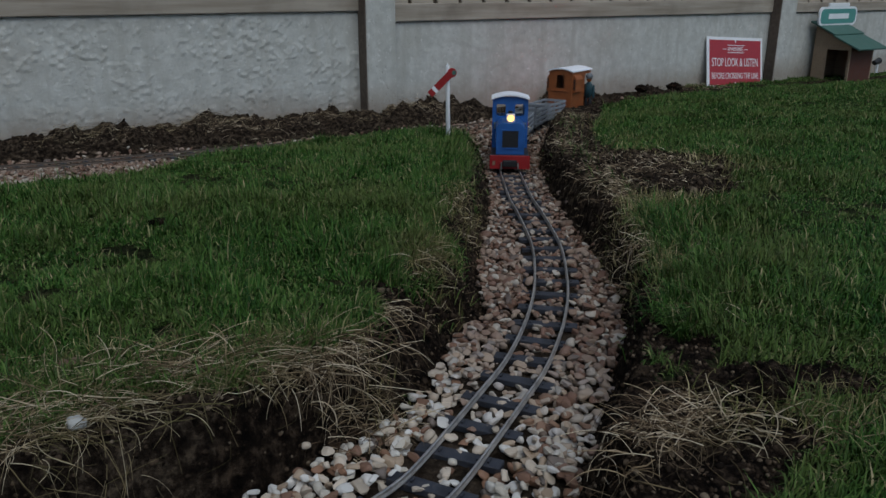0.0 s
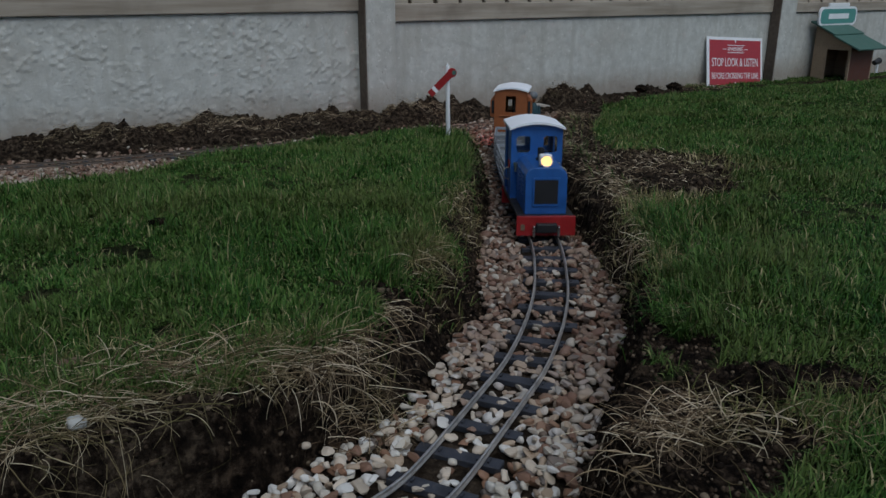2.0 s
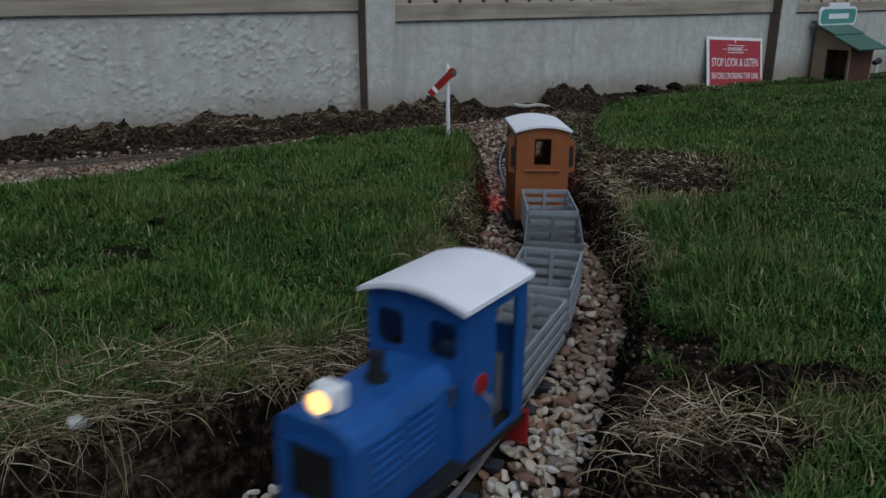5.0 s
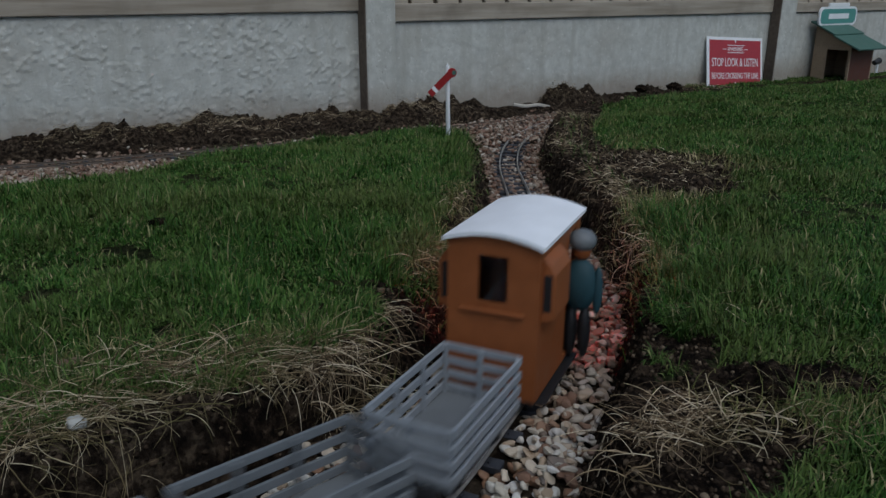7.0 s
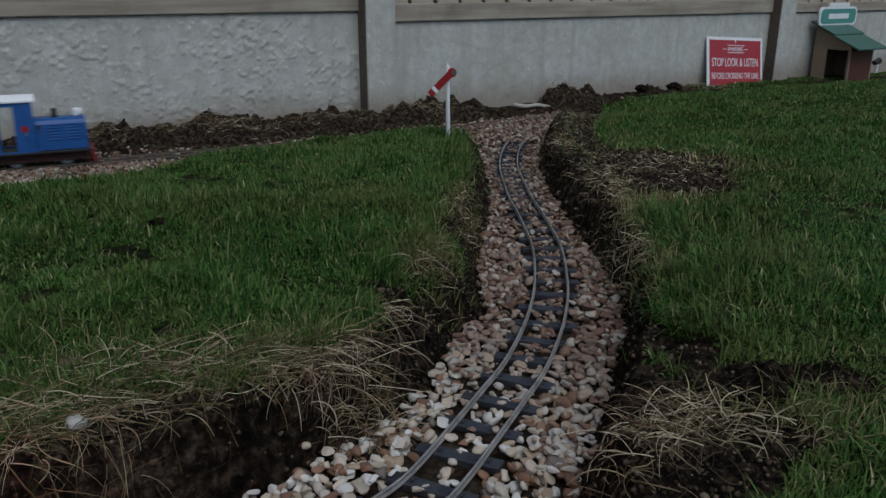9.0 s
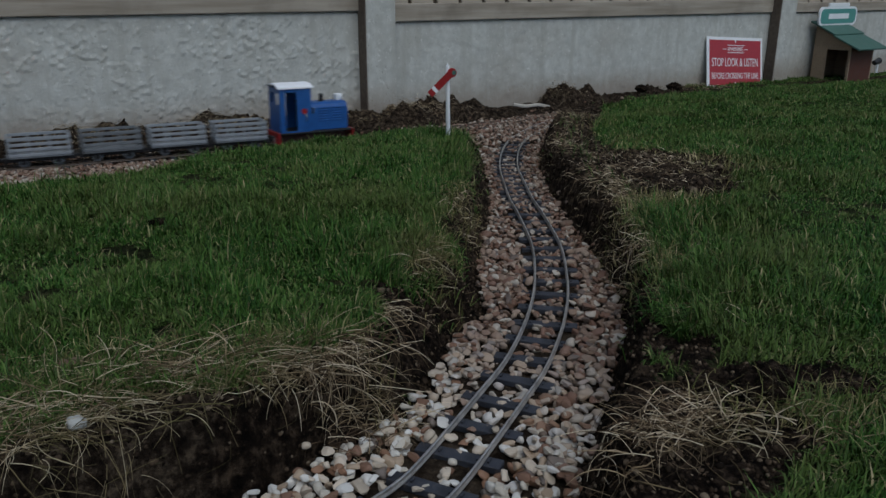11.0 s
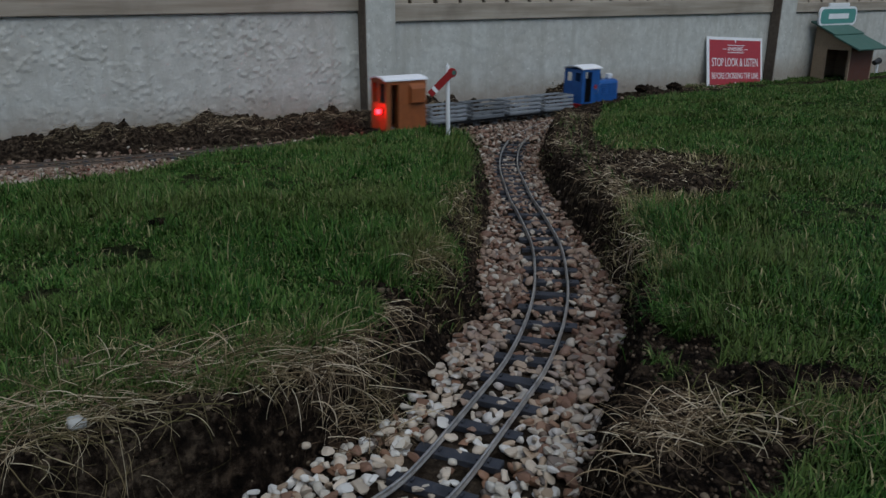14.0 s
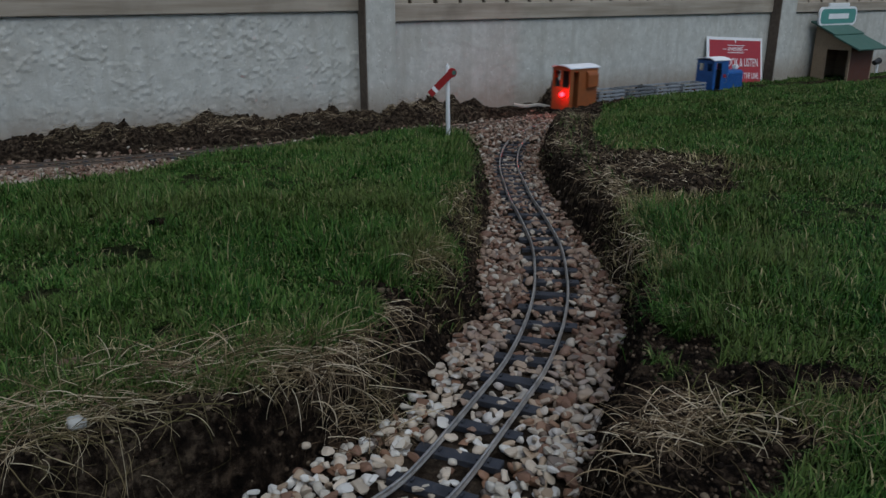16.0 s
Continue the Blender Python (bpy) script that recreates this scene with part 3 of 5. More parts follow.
def build_loco():
    """Runs towards +x; origin on the rail tops at mid-length."""
    loco = tagged(new("diesel_locomotive"), "blue model diesel locomotive with red frames on garden track", "locomotive", "train")
    part("footplate", boxes((-0.098, -0.048, 0.034, 0.130, 0.048, 0.040), bevel=0.0012), BLACK, loco)
    part("frame", boxes((-0.092, -0.030, 0.012, 0.118, -0.026, 0.034), (-0.092, 0.026, 0.012, 0.118, 0.030, 0.034)), BROWN_FRAME, loco, "dark red-brown side frames")
    for x in (0.130, -0.103):
        front = x > 0
        beam = part("buffer_beam", boxes((x, -0.050, 0.006, x + 0.005, 0.050, 0.040), bevel=0.001), RED, loco, "red buffer beam")
        out = 0.005 if front else 0.0
        dx = 0.004 if front else -0.004
        bm = boxes((x + out + (0 if front else -0.010), -0.018, 0.013, x + out + (0.010 if front else 0), 0.018, 0.029), bevel=0.002)
        part("coupler", bm, BLACK, beam, "black centre coupler")
        for y in (-0.021, 0.021):
            part("coupler_bracket", boxes((x + out + min(0, dx * 2), y - 0.0018, 0.006, x + out + max(0, dx * 2), y + 0.0018, 0.024), bevel=0.0006), STEEL, beam, "bare steel bracket")
        if front:
            part("number_plate", boxes((x + out, -0.043, 0.016, x + out + 0.0008, -0.036, 0.026)), BRASS, beam, "small worn brass plate")
    # hood with rounded shoulders
    w, z0, z1 = 0.0355, 0.040, 0.120
    outline = [(-w, z0), (w, z0), (w, z1 - 0.014), (w - 0.004, z1 - 0.005), (w - 0.014, z1), (-w + 0.014, z1), (-w + 0.004, z1 - 0.005), (-w, z1 - 0.014)]
    hood = part("hood", prism(outline, 0.002, 0.122, "x", bevel=0.0015), BLUE, loco)
    grille = part("grille", boxes((0.1222, -0.020, 0.058, 0.1232, 0.020, 0.100)), BLACK, hood, "black mesh radiator grille")
    part("grille_frame", boxes((0.1222, -0.0225, 0.055, 0.1242, -0.020, 0.103), (0.1222, 0.020, 0.055, 0.1242, 0.0225, 0.103), (0.1222, -0.020, 0.100, 0.1242, 0.020, 0.103), (0.1222, -0.020, 0.055, 0.1242, 0.020, 0.058)), BLUE, hood)
    for i in range(9):
        z = 0.0605 + i * 0.0045
        part("grille_bar", boxes((0.1232, -0.020, z, 0.1238, 0.020, z + 0.0012)), BLACK, grille)
    for side in (-1, 1):
        for k, xa in enumerate((0.030, 0.072)):
            for j in range(6):
                z = 0.066 + j * 0.0075
                y = side * (w + 0.0006)
                part("louvre", boxes((xa, y - 0.0012, z, xa + 0.030, y + 0.0012, z + 0.0035), bevel=0.0008), BLUE, hood)
        bm = bmesh.new()
        cyl(bm, 0.0022, 0.014, Matrix.Translation((0.010, side * (w + 0.003), 0.098)))
        cyl(bm, 0.004, 0.003, Matrix.Translation((0.010, side * (w + 0.003), 0.106)), 12)
        part("valve", bm, STEEL, hood, "bright steel fitting")
    lamp = part("headlamp", lamp_housing(), WHITE, hood, "white headlamp housing, lit")
    bm = bmesh.new()
    cyl(bm, 0.0078, 0.003, Matrix.Translation((0.1125, 0, 0.1292)) @ pose(0, 0, 0, 0, 90, 0), 24, bevel=0.001)
    part("lens", bm, HEADLIGHT, lamp, "glowing warm lens")
    bm = bmesh.new()
    cyl(bm, 0.006, 0.022, Matrix.Translation((0.052, 0, 0.131)), 18)
    cyl(bm, 0.0085, 0.004, Matrix.Translation((0.052, 0, 0.122)), 18)
    part("exhaust", bm, BLACK, hood, "black exhaust stack")
    # cab
    cz0, cz1, hw, xa, xb = 0.040, 0.166, 0.0465, -0.094, 0.002
    cab = part("cab_front", window_wall(bmesh.new(), 2 * hw, cz1 - cz0, xb - 0.003, [(-0.037, 0.124, -0.012, 0.154), (0.012, 0.124, 0.037, 0.154)], z0=cz0), BLUE, loco)
    part("cab_rear", window_wall(bmesh.new(), 2 * hw, cz1 - cz0, xa, [(-0.036, 0.121, -0.009, 0.153), (0.009, 0.121, 0.036, 0.153)], z0=cz0), BLUE, loco)
    for y in (-0.0245, 0.0245):
        part("window_pane", boxes((xb - 0.002, y - 0.0125, 0.124, xb - 0.001, y + 0.0125, 0.154)), GLASS, cab)
        for k, z in ((-1, 0.154), (1, 0.154), (-1, 0.124), (1, 0.124)):
            lean = 0.004 if z > 0.14 else -0.004
            bm = prism([(y + k * 0.0127, z), (y + k * 0.0127, z - lean), (y + k * 0.0087, z)], xb - 0.003, xb)
            part("window_corner", bm, BLUE, cab)
    for side in (-1, 1):
        sw = part("cab_side", side_wall(bmesh.new(), xa + 0.003, xb - 0.003, cz0, cz1, side * (hw - 0.0015), [(-0.078, cz0 + 0.004, -0.042, 0.156)]), BLUE, loco)
        bm = bmesh.new()
        cyl(bm, 0.0085, 0.002, Matrix.Translation((-0.020, side * (hw + 0.0008), 0.100)) @ pose(0, 0, 0, 90, 0, 0), 24)
        part("works_plate", bm, RED, sw, "small red round plate")
        bm = bmesh.new()
        for k in range(12):
            a0, a1 = math.pi * (k / 12 - 0.5), math.pi * ((k + 1) / 12 - 0.5)
            p0, p1 = Vector((-0.018, side * (hw + 0.001 + 0.012 * math.cos(a0)), 0.083 + 0.011 * math.sin(a0))), Vector((-0.018, side * (hw + 0.001 + 0.012 * math.cos(a1)), 0.083 + 0.011 * math.sin(a1)))
            d = p1 - p0
            cyl(bm, 0.0008, d.length * 1.1, Matrix.Translation((p0 + p1) / 2) @ d.to_track_quat("Z", "Y").to_matrix().to_4x4(), 8)
        part("wire_loop", bm, BRASS, sw, "thin bent brass wire")
    part("cab_roof", arched_roof(xa - 0.006, xb + 0.008, hw + 0.0035, cz1, 0.010), ROOF_WHITE, loco, "white curved cab roof")
    part("cab_end_arch", prism([(-hw, cz1 - 0.001), (hw, cz1 - 0.001), (0.03, cz1 + 0.006), (-0.03, cz1 + 0.006)], xb - 0.003, xb), BLUE, loco)
    part("control_desk", boxes((-0.020, -0.030, 0.040, -0.006, 0.030, 0.125), bevel=0.002), BLACK, loco)
    part("seat", boxes((-0.090, -0.030, 0.040, -0.080, 0.030, 0.095), bevel=0.002), DARKGREY, loco)
    for x in (-0.050, 0.068):
        wheelset(loco, x, 0.017)
    return loco


def build_wagon(tint, name_label):
    wagon = tagged(new("slatted_wagon"), name_label, "wagon", "train")
    L, Wd, z0, z1 = 0.146, 0.077, 0.028, 0.078
    part("floor", boxes((-L / 2, -Wd / 2, z0 - 0.004, L / 2, Wd / 2, z0), bevel=0.0008), DARKGREY, wagon, "dark grey plank floor")
    part("underframe", boxes((-L / 2 - 0.006, -0.026, 0.014, L / 2 + 0.006, -0.021, 0.026), (-L / 2 - 0.006, 0.021, 0.014, L / 2 + 0.006, 0.026, 0.026), (-L / 2 - 0.010, -0.030, 0.012, -L / 2 - 0.004, 0.030, 0.026), (L / 2 + 0.004, -0.030, 0.012, L / 2 + 0.010, 0.030, 0.026), bevel=0.0006), BLACK, wagon)
    for x in (-L / 2 - 0.018, L / 2 + 0.010):
        part("coupler", boxes((x, -0.008, 0.014, x + 0.008, 0.008, 0.022), bevel=0.001), BLACK, wagon)
    h = 0.0075
    levels = [z0 + 0.001 + i * 0.0135 for i in range(4)]
    levels[-1] = z1 - h
    for side in (-1, 1):
        for z in levels:
            part("slat", boxes((-L / 2, side * Wd / 2 - 0.0015, z, L / 2, side * Wd / 2 + 0.0015, z + h), bevel=0.0006), tint, wagon)
            part("slat", boxes((side * L / 2 - 0.0015, -Wd / 2 + 0.0016, z, side * L / 2 + 0.0015, Wd / 2 - 0.0016, z + h), bevel=0.0006), tint, wagon)
        for x in (-L / 2 + 0.003, -L / 6, L / 6, L / 2 - 0.003):
            part("stanchion", boxes((x - 0.0025, side * (Wd / 2 - 0.0032) - 0.0016, z0, x + 0.0025, side * (Wd / 2 - 0.0032) + 0.0016, z1 - 0.001), bevel=0.0004), tint, wagon)
        part("stanchion", boxes((side * (L / 2 - 0.0032) - 0.0016, -0.0025, z0, side * (L / 2 - 0.0032) + 0.0016, 0.0025, z1 - 0.001), bevel=0.0004), tint, wagon)
    for x in (-0.040, 0.040):
        wheelset(wagon, x, 0.0125)
        for side in (-1, 1):
            part("axlebox", boxes((x - 0.006, side * 0.029 - 0.003, 0.008, x + 0.006, side * 0.029 + 0.003, 0.026), bevel=0.001), BLACK, wagon)
    return wagon


def build_van():
    van = tagged(new("brake_van"), "brown model guard's brake van with white roof", "brake van", "train")
    L, hw, z0, z1 = 0.150, 0.0455, 0.018, 0.171
    xf, xr = L / 2, -L / 2
    front = part("front_wall", window_wall(bmesh.new(), 2 * hw, z1 - z0, xf - 0.003, [(-0.0145, 0.115, 0.0145, 0.160)], z0=z0), BROWN, van)
    part("window_pane", boxes((xf - 0.0024, -0.0145, 0.115, xf - 0.0012, 0.0145, 0.160)), GLASS, front, "dark window pane")
    part("ledge", boxes((xf, -0.032, 0.104, xf + 0.004, 0.032, 0.107), bevel=0.0008), BROWN, front)
    part("rear_wall", window_wall(bmesh.new(), 2 * hw, z1 - z0, xr, [(-0.038, 0.104, -0.006, 0.163), (0.006, 0.104, 0.038, 0.163)], z0=z0), BROWN, van)
    part("inner_wall", window_wall(bmesh.new(), 2 * hw - 0.006, z1 - z0, xr + 0.054, [(-0.014, 0.03, 0.014, 0.14)], z0=z0), BROWN, van)
    # black sheet added inside so the doorways look as dark as a shaded interior
    part("doorway_shade_sheet", boxes((xr + 0.004, -0.002, z0, xr + 0.0535, 0.002, z1 - 0.002)), BLACK, van)
    part("end_arch", prism([(-hw, z1 - 0.0005), (hw, z1 - 0.0005), (0.033, z1 + 0.005), (0.016, z1 + 0.008), (-0.016, z1 + 0.008), (-0.033, z1 + 0.005)], xf - 0.003, xf), BROWN, van)
    part("end_arch", prism([(-hw, z1 - 0.0005), (hw, z1 - 0.0005), (0.033, z1 + 0.005), (0.016, z1 + 0.008), (-0.016, z1 + 0.008), (-0.033, z1 + 0.005)], xr, xr + 0.003), BROWN, van)
    for side in (-1, 1):
        y = side * (hw - 0.0015)
        side_ob = part("side_wall", side_wall(bmesh.new(), xr + 0.003, xf - 0.003, z0, z1, y, [(xr + 0.018, z0 + 0.005, xr + 0.046, 0.160)]), BROWN, van)
        # lookout with sloping head
        o = hw + 0.0125
        bm = prism([(side * hw, 0.098), (side * o, 0.102), (side * o, 0.146), (side * (o - 0.005), 0.155), (side * hw, 0.162)], xf - 0.064, xf - 0.008, "x", bevel=0.0012)
        look_out = part("lookout", bm, BROWN, side_ob)
        part("lookout_window", boxes((xf - 0.0082, side * (hw + 0.0055) - 0.0035, 0.110, xf - 0.0074, side * (hw + 0.0055) + 0.0035, 0.146)), BLACK, look_out, "narrow dark lookout window")
        part("step_board", boxes((xr + 0.01, side * (hw + 0.004) - 0.006, 0.012, xf - 0.01, side * (hw + 0.004) + 0.004, 0.015), bevel=0.0008), BLACK, van)
    part("floor", boxes((xr, -hw + 0.001, z0 - 0.004, xf, hw - 0.001, z0 - 0.0002)), BLACK, van)
    part("roof", arched_roof(xr - 0.006, xf + 0.005, hw + 0.004, z1, 0.009), ROOF_WHITE, van, "white curved roof")
    part("underframe", boxes((xr - 0.004, -0.030, 0.008, xf + 0.004, -0.026, 0.014), (xr - 0.004, 0.026, 0.008, xf + 0.004, 0.030, 0.014), bevel=0.0006), BLACK, van)
    for x in (xf + 0.002, xr - 0.011):
        part("coupler", boxes((x, -0.008, 0.014, x + 0.009, 0.008, 0.022), bevel=0.001), BLACK, van)
    lamp = part("tail_lamp", boxes((xr - 0.010, -0.026, 0.070, xr, -0.012, 0.086), bevel=0.002), BLACK, van, "small black tail lamp, lit red")
    bm = bmesh.new()
    bmesh.ops.create_uvsphere(bm, u_segments=18, v_segments=10, radius=0.0085, matrix=Matrix.Translation((xr - 0.012, -0.019, 0.078)))
    part("lens", bm, TAIL_LAMP, lamp, "glowing red lens")
    for x in (-0.040, 0.040):
        wheelset(van, x, 0.0125)
    return van


def build_figurine():
    """A small painted guard that leans from the van's doorway: one mesh."""
    bm = bmesh.new()
    def blob(m, r, index, seg=14):
        made = bmesh.ops.create_uvsphere(bm, u_segments=seg, v_segments=10, radius=r, matrix=m)["verts"]
        for f in {f for v in made for f in v.link_faces}:
            f.material_index = index
            f.smooth = True
    S = Matrix.Diagonal
    for x in (-0.0065, 0.0065):
        blob(Matrix.Translation((x, 0, 0.024)) @ S((0.75, 0.8, 2.9, 1)), 0.0085, 1)
    blob(Matrix.Translation((0, 0, 0.066)) @ S((1.15, 0.8, 1.65, 1)), 0.0145, 0)
    for x in (-0.017, 0.017):
        blob(Matrix.Translation((x, 0.001, 0.062)) @ S((0.6, 0.65, 2.5, 1)), 0.0085, 0)
    blob(Matrix.Translation((0, 0, 0.098)) @ S((0.95, 0.95, 1.1, 1)), 0.0095, 3)
    blob(Matrix.Translation((0, 0, 0.105)) @ S((1.15, 1.15, 0.85, 1)), 0.0115, 2)
    for v in bm.verts:
        v.co = Vector((v.co.x * 1.1, v.co.y * 1.1, v.co.z * 1.24))
    ob = part("figurine", bm, [TEAL, BLACK, DARKGREY, BROWN])
    return tagged(ob, "small painted guard figurine in teal coat and grey cap", "figurine", "train")


LOCO = build_loco()
WAGON_LABELS = [("pale grey slatted model wagon, empty", GREY), ("grey slatted model wagon with dark floor", GREY), ("dark grey slatted model wagon, empty", DARKGREY), ("grey slatted model wagon coupled to the van", GREY)]
WAGONS = [build_wagon(tint, text) for text, tint in WAGON_LABELS]
VAN = build_van()
FIGURINE = build_figurine()


# ---- track ----
RUSTY = paint("rusty_rail", (0.10, 0.075, 0.058), 0.6, 0.3, 0.3, 60, 0.3, 0.5)


def sweep_rail(path, heading, main, side, name, parent):
    prof = [(-0.002, -0.0062), (-0.002, -0.0052), (-0.0007, -0.0046), (-0.0007, -0.0016), (-0.0011, -0.001), (-0.0011, 0.0), (0.0011, 0.0), (0.0011, -0.001), (0.0007, -0.0016), (0.0007, -0.0046), (0.002, -0.0052), (0.002, -0.0062)]
    n = np.c_[-heading[:, 1], heading[:, 0]]
    centre = path + n * side * 0.0237
    z = np.array([rail_z(q[0], q[1], main) for q in path])
    k = len(prof)
    verts = np.concatenate([np.c_[centre + n * a, z + b][:, None] for a, b in prof], 1).reshape(-1, 3)
    idx = np.arange(len(path) * k).reshape(-1, k)
    quads = np.stack([idx[:-1], np.roll(idx[:-1], -1, 1), np.roll(idx[1:], -1, 1), idx[1:]], -1).reshape(-1, 4)
    ob = new(name, mesh_from(name, verts, quads, RUSTY if main else RAIL))
    ob.parent = parent
    return ob


def sleeper_mesh():
    bm = boxes((-0.0075, -0.041, -0.0135, 0.0075, 0.041, -0.0064), bevel=0.0008)
    for s in (-1, 1):
        for o in (-0.0052, 0.0052):
            box(bm, -0.003, s * 0.0237 + o - 0.0010, -0.0068, 0.003, s * 0.0237 + o + 0.0010, -0.0045)
    ob = part("sleeper", bm, SLEEPER)
    me = ob.data
    bpy.data.objects.remove(ob)
    return me


SLEEPER_MESH = sleeper_mesh()


def build_track(path, heading, main, label):
    track = tagged(new("garden_track"), label, "railway track", kind="structure")
    for side in (-1, 1):
        sweep_rail(path[::3], heading[::3], main, side, "rail", track)
    for i in range(4, len(path) - 4, 11):
        ob = new("sleeper", SLEEPER_MESH)
        ob.parent = track
        ob.matrix_basis = pose(path[i][0], path[i][1], rail_z(path[i][0], path[i][1], main), random.uniform(-1, 1), random.uniform(-1, 1), math.degrees(math.atan2(heading[i][1], heading[i][0])) + random.uniform(-2, 2))
    return track


HALF = TURN_AT
main_near = distance([tuple(q) for q in MAIN_LINE], PATH[:, 0], PATH[:, 1])
first = int(np.argmax((main_near > 0.012) & (np.arange(len(PATH)) > 200) & (PATH[:, 1] < 3.2)))
B0, B1 = first, HALF
build_track(PATH[B0:B1], HEADING[B0:B1], False, "narrow steel garden rails on black plastic sleepers in gravel")
build_track(PATH[HALF:], HEADING[HALF:], True, "steel garden rails laid on gravel beside the wall")


# ---- gravel ----
def pebble_shapes(count):
    made = []
    for _ in range(count):
        bm = bmesh.new()
        bmesh.ops.create_icosphere(bm, subdivisions=2, radius=1.0)
        cuts = [(Vector((random.gauss(0, 1), random.gauss(0, 1), random.gauss(0, 1))).normalized(), random.uniform(0.40, 0.72)) for _ in range(10)]
        for v in bm.verts:
            for n, d in cuts:
                over = v.co.dot(n) - d
                if over > 0:
                    v.co -= n * over * 0.97
        sx, sy, sz = random.uniform(1.0, 1.45), random.uniform(0.75, 1.05), random.uniform(0.55, 0.8)
        for v in bm.verts:
            v.co = Vector((v.co.x * sx, v.co.y * sy, v.co.z * sz))
        bm.normal_update()
        bm.verts.ensure_lookup_table()
        made.append((np.array([v.co[:] for v in bm.verts]), np.array([[v.index for v in f.verts] for f in bm.faces])))
        bm.free()
    return made


SHAPES = pebble_shapes(18)


# plan points across each sleeper of the branch, to keep most stones off them
TIES = np.vstack([PATH[i] + k * np.array((-HEADING[i][1], HEADING[i][0])) for i in range(B0 + 4, B1 - 4, 11) for k in (-0.030, -0.015, 0.0, 0.015, 0.030) if PATH[i][1] < 2.3 and PATH[i][0] > -0.3])


def distance_to_points(points, x, y):
    best = np.full(x.shape, 9.0)
    for px, py in points:
        best = np.minimum(best, np.hypot(x - px, y - py))
    return best


def stone_places():
    """Plan places, heights and sizes of the stones of both beds."""
    out = []
    r = np.random.default_rng(3)
    for layer in range(2):
        for lo, hi, step in ((0.4, 1.3, 0.0106), (1.3, 2.2, 0.0122), (2.2, 4.3, 0.0165)):
            gx, gy = np.meshgrid(np.arange(-1.4, 2.4, step), np.arange(lo, hi, step))
            x = gx.ravel() + r.uniform(-0.55, 0.55, gx.size) * step
            y = gy.ravel() + r.uniform(-0.55, 0.55, gx.size) * step
            keep = np.abs(x) < 0.66 * y + 0.12
            x, y = x[keep], y[keep]
            z, zone, db, dm = zones(x, y)
            near = (zone == 0) | ((np.minimum(db, dm) < 0.010) & (zone == 1) & (x > -0.15) & (r.random(len(x)) < 0.10)) | ((dm < 0.05) & (r.random(len(x)) < 0.06))
            x, y, z, zone = x[near], y[near], z[near], zone[near]
            to_b = distance([tuple(q) for q in PATH[B0:B1:4]], x, y)
            to_m = distance([tuple(q) for q in PATH[HALF::4]], x, y)
            c = np.minimum(to_b, to_m)
            size = r.uniform(0.0040, 0.0076, len(x)) * (1.25 if layer == 0 else 1.0) * np.where(r.random(len(x)) < 0.1, 1.35, 1.0)
            lift = np.where(layer == 0, 0.001, 0.007) + r.uniform(-0.002, 0.003, len(x))
            on_rail = np.abs(c - 0.0237) < np.where(layer == 0, 0.0065, 0.009)
            in_gauge = c < 0.0225
            size = np.where(in_gauge, size * 0.82, size)
            drop = on_rail | (in_gauge & (r.random(len(x)) < np.where(y < 0.95, 0.12 if layer == 0 else 0.6, 0.05 if layer == 0 else 0.4))) | ((layer == 1) & (r.random(len(x)) < 0.35)) | ((c < 0.045) & ~in_gauge & (r.random(len(x)) < 0.3))
            lift = np.where(in_gauge | (c < 0.036), r.uniform(0.003, 0.0075, len(x)), lift) + np.where((c > 0.045) & (zone == 0), 0.004 * np.minimum(1, (c - 0.045) / 0.03), 0)
            over = (distance_to_points(TIES, x, y) < 0.0135) & (c < 0.040)
            lift = np.where(over & (r.random(len(x)) < 0.68), -0.005, lift)
            lift = np.where(in_gauge & ~over & (layer == 0), r.uniform(0.001, 0.0055, len(x)), lift)
            buried = (y > 2.44) & (x < 0.55) & (c < 0.05)
            lift = np.where(buried, r.uniform(0.008, 0.013, len(x)), lift)
            drop = drop & ~(buried & (r.random(len(x)) < 0.9))
            k = ~drop & ((x < 0.8) | (zone == 0)) & (x < 1.2)
            out.append(np.c_[x, y, z + lift, size][k])
    return np.vstack(out)


def turn_matrices(n, r):
    a, b, c = r.uniform(0, 6.283, n), r.normal(0, 0.35, n), r.normal(0, 0.35, n)
    ca, sa, cb, sb, cc, sc = np.cos(a), np.sin(a), np.cos(b), np.sin(b), np.cos(c), np.sin(c)
    m = np.empty((n, 3, 3))
    m[:, 0] = np.c_[ca * cb, ca * sb * sc - sa * cc, ca * sb * cc + sa * sc]
    m[:, 1] = np.c_[sa * cb, sa * sb * sc + ca * cc, sa * sb * cc - ca * sc]
    m[:, 2] = np.c_[-sb, cb * sc, cb * cc]
    return m


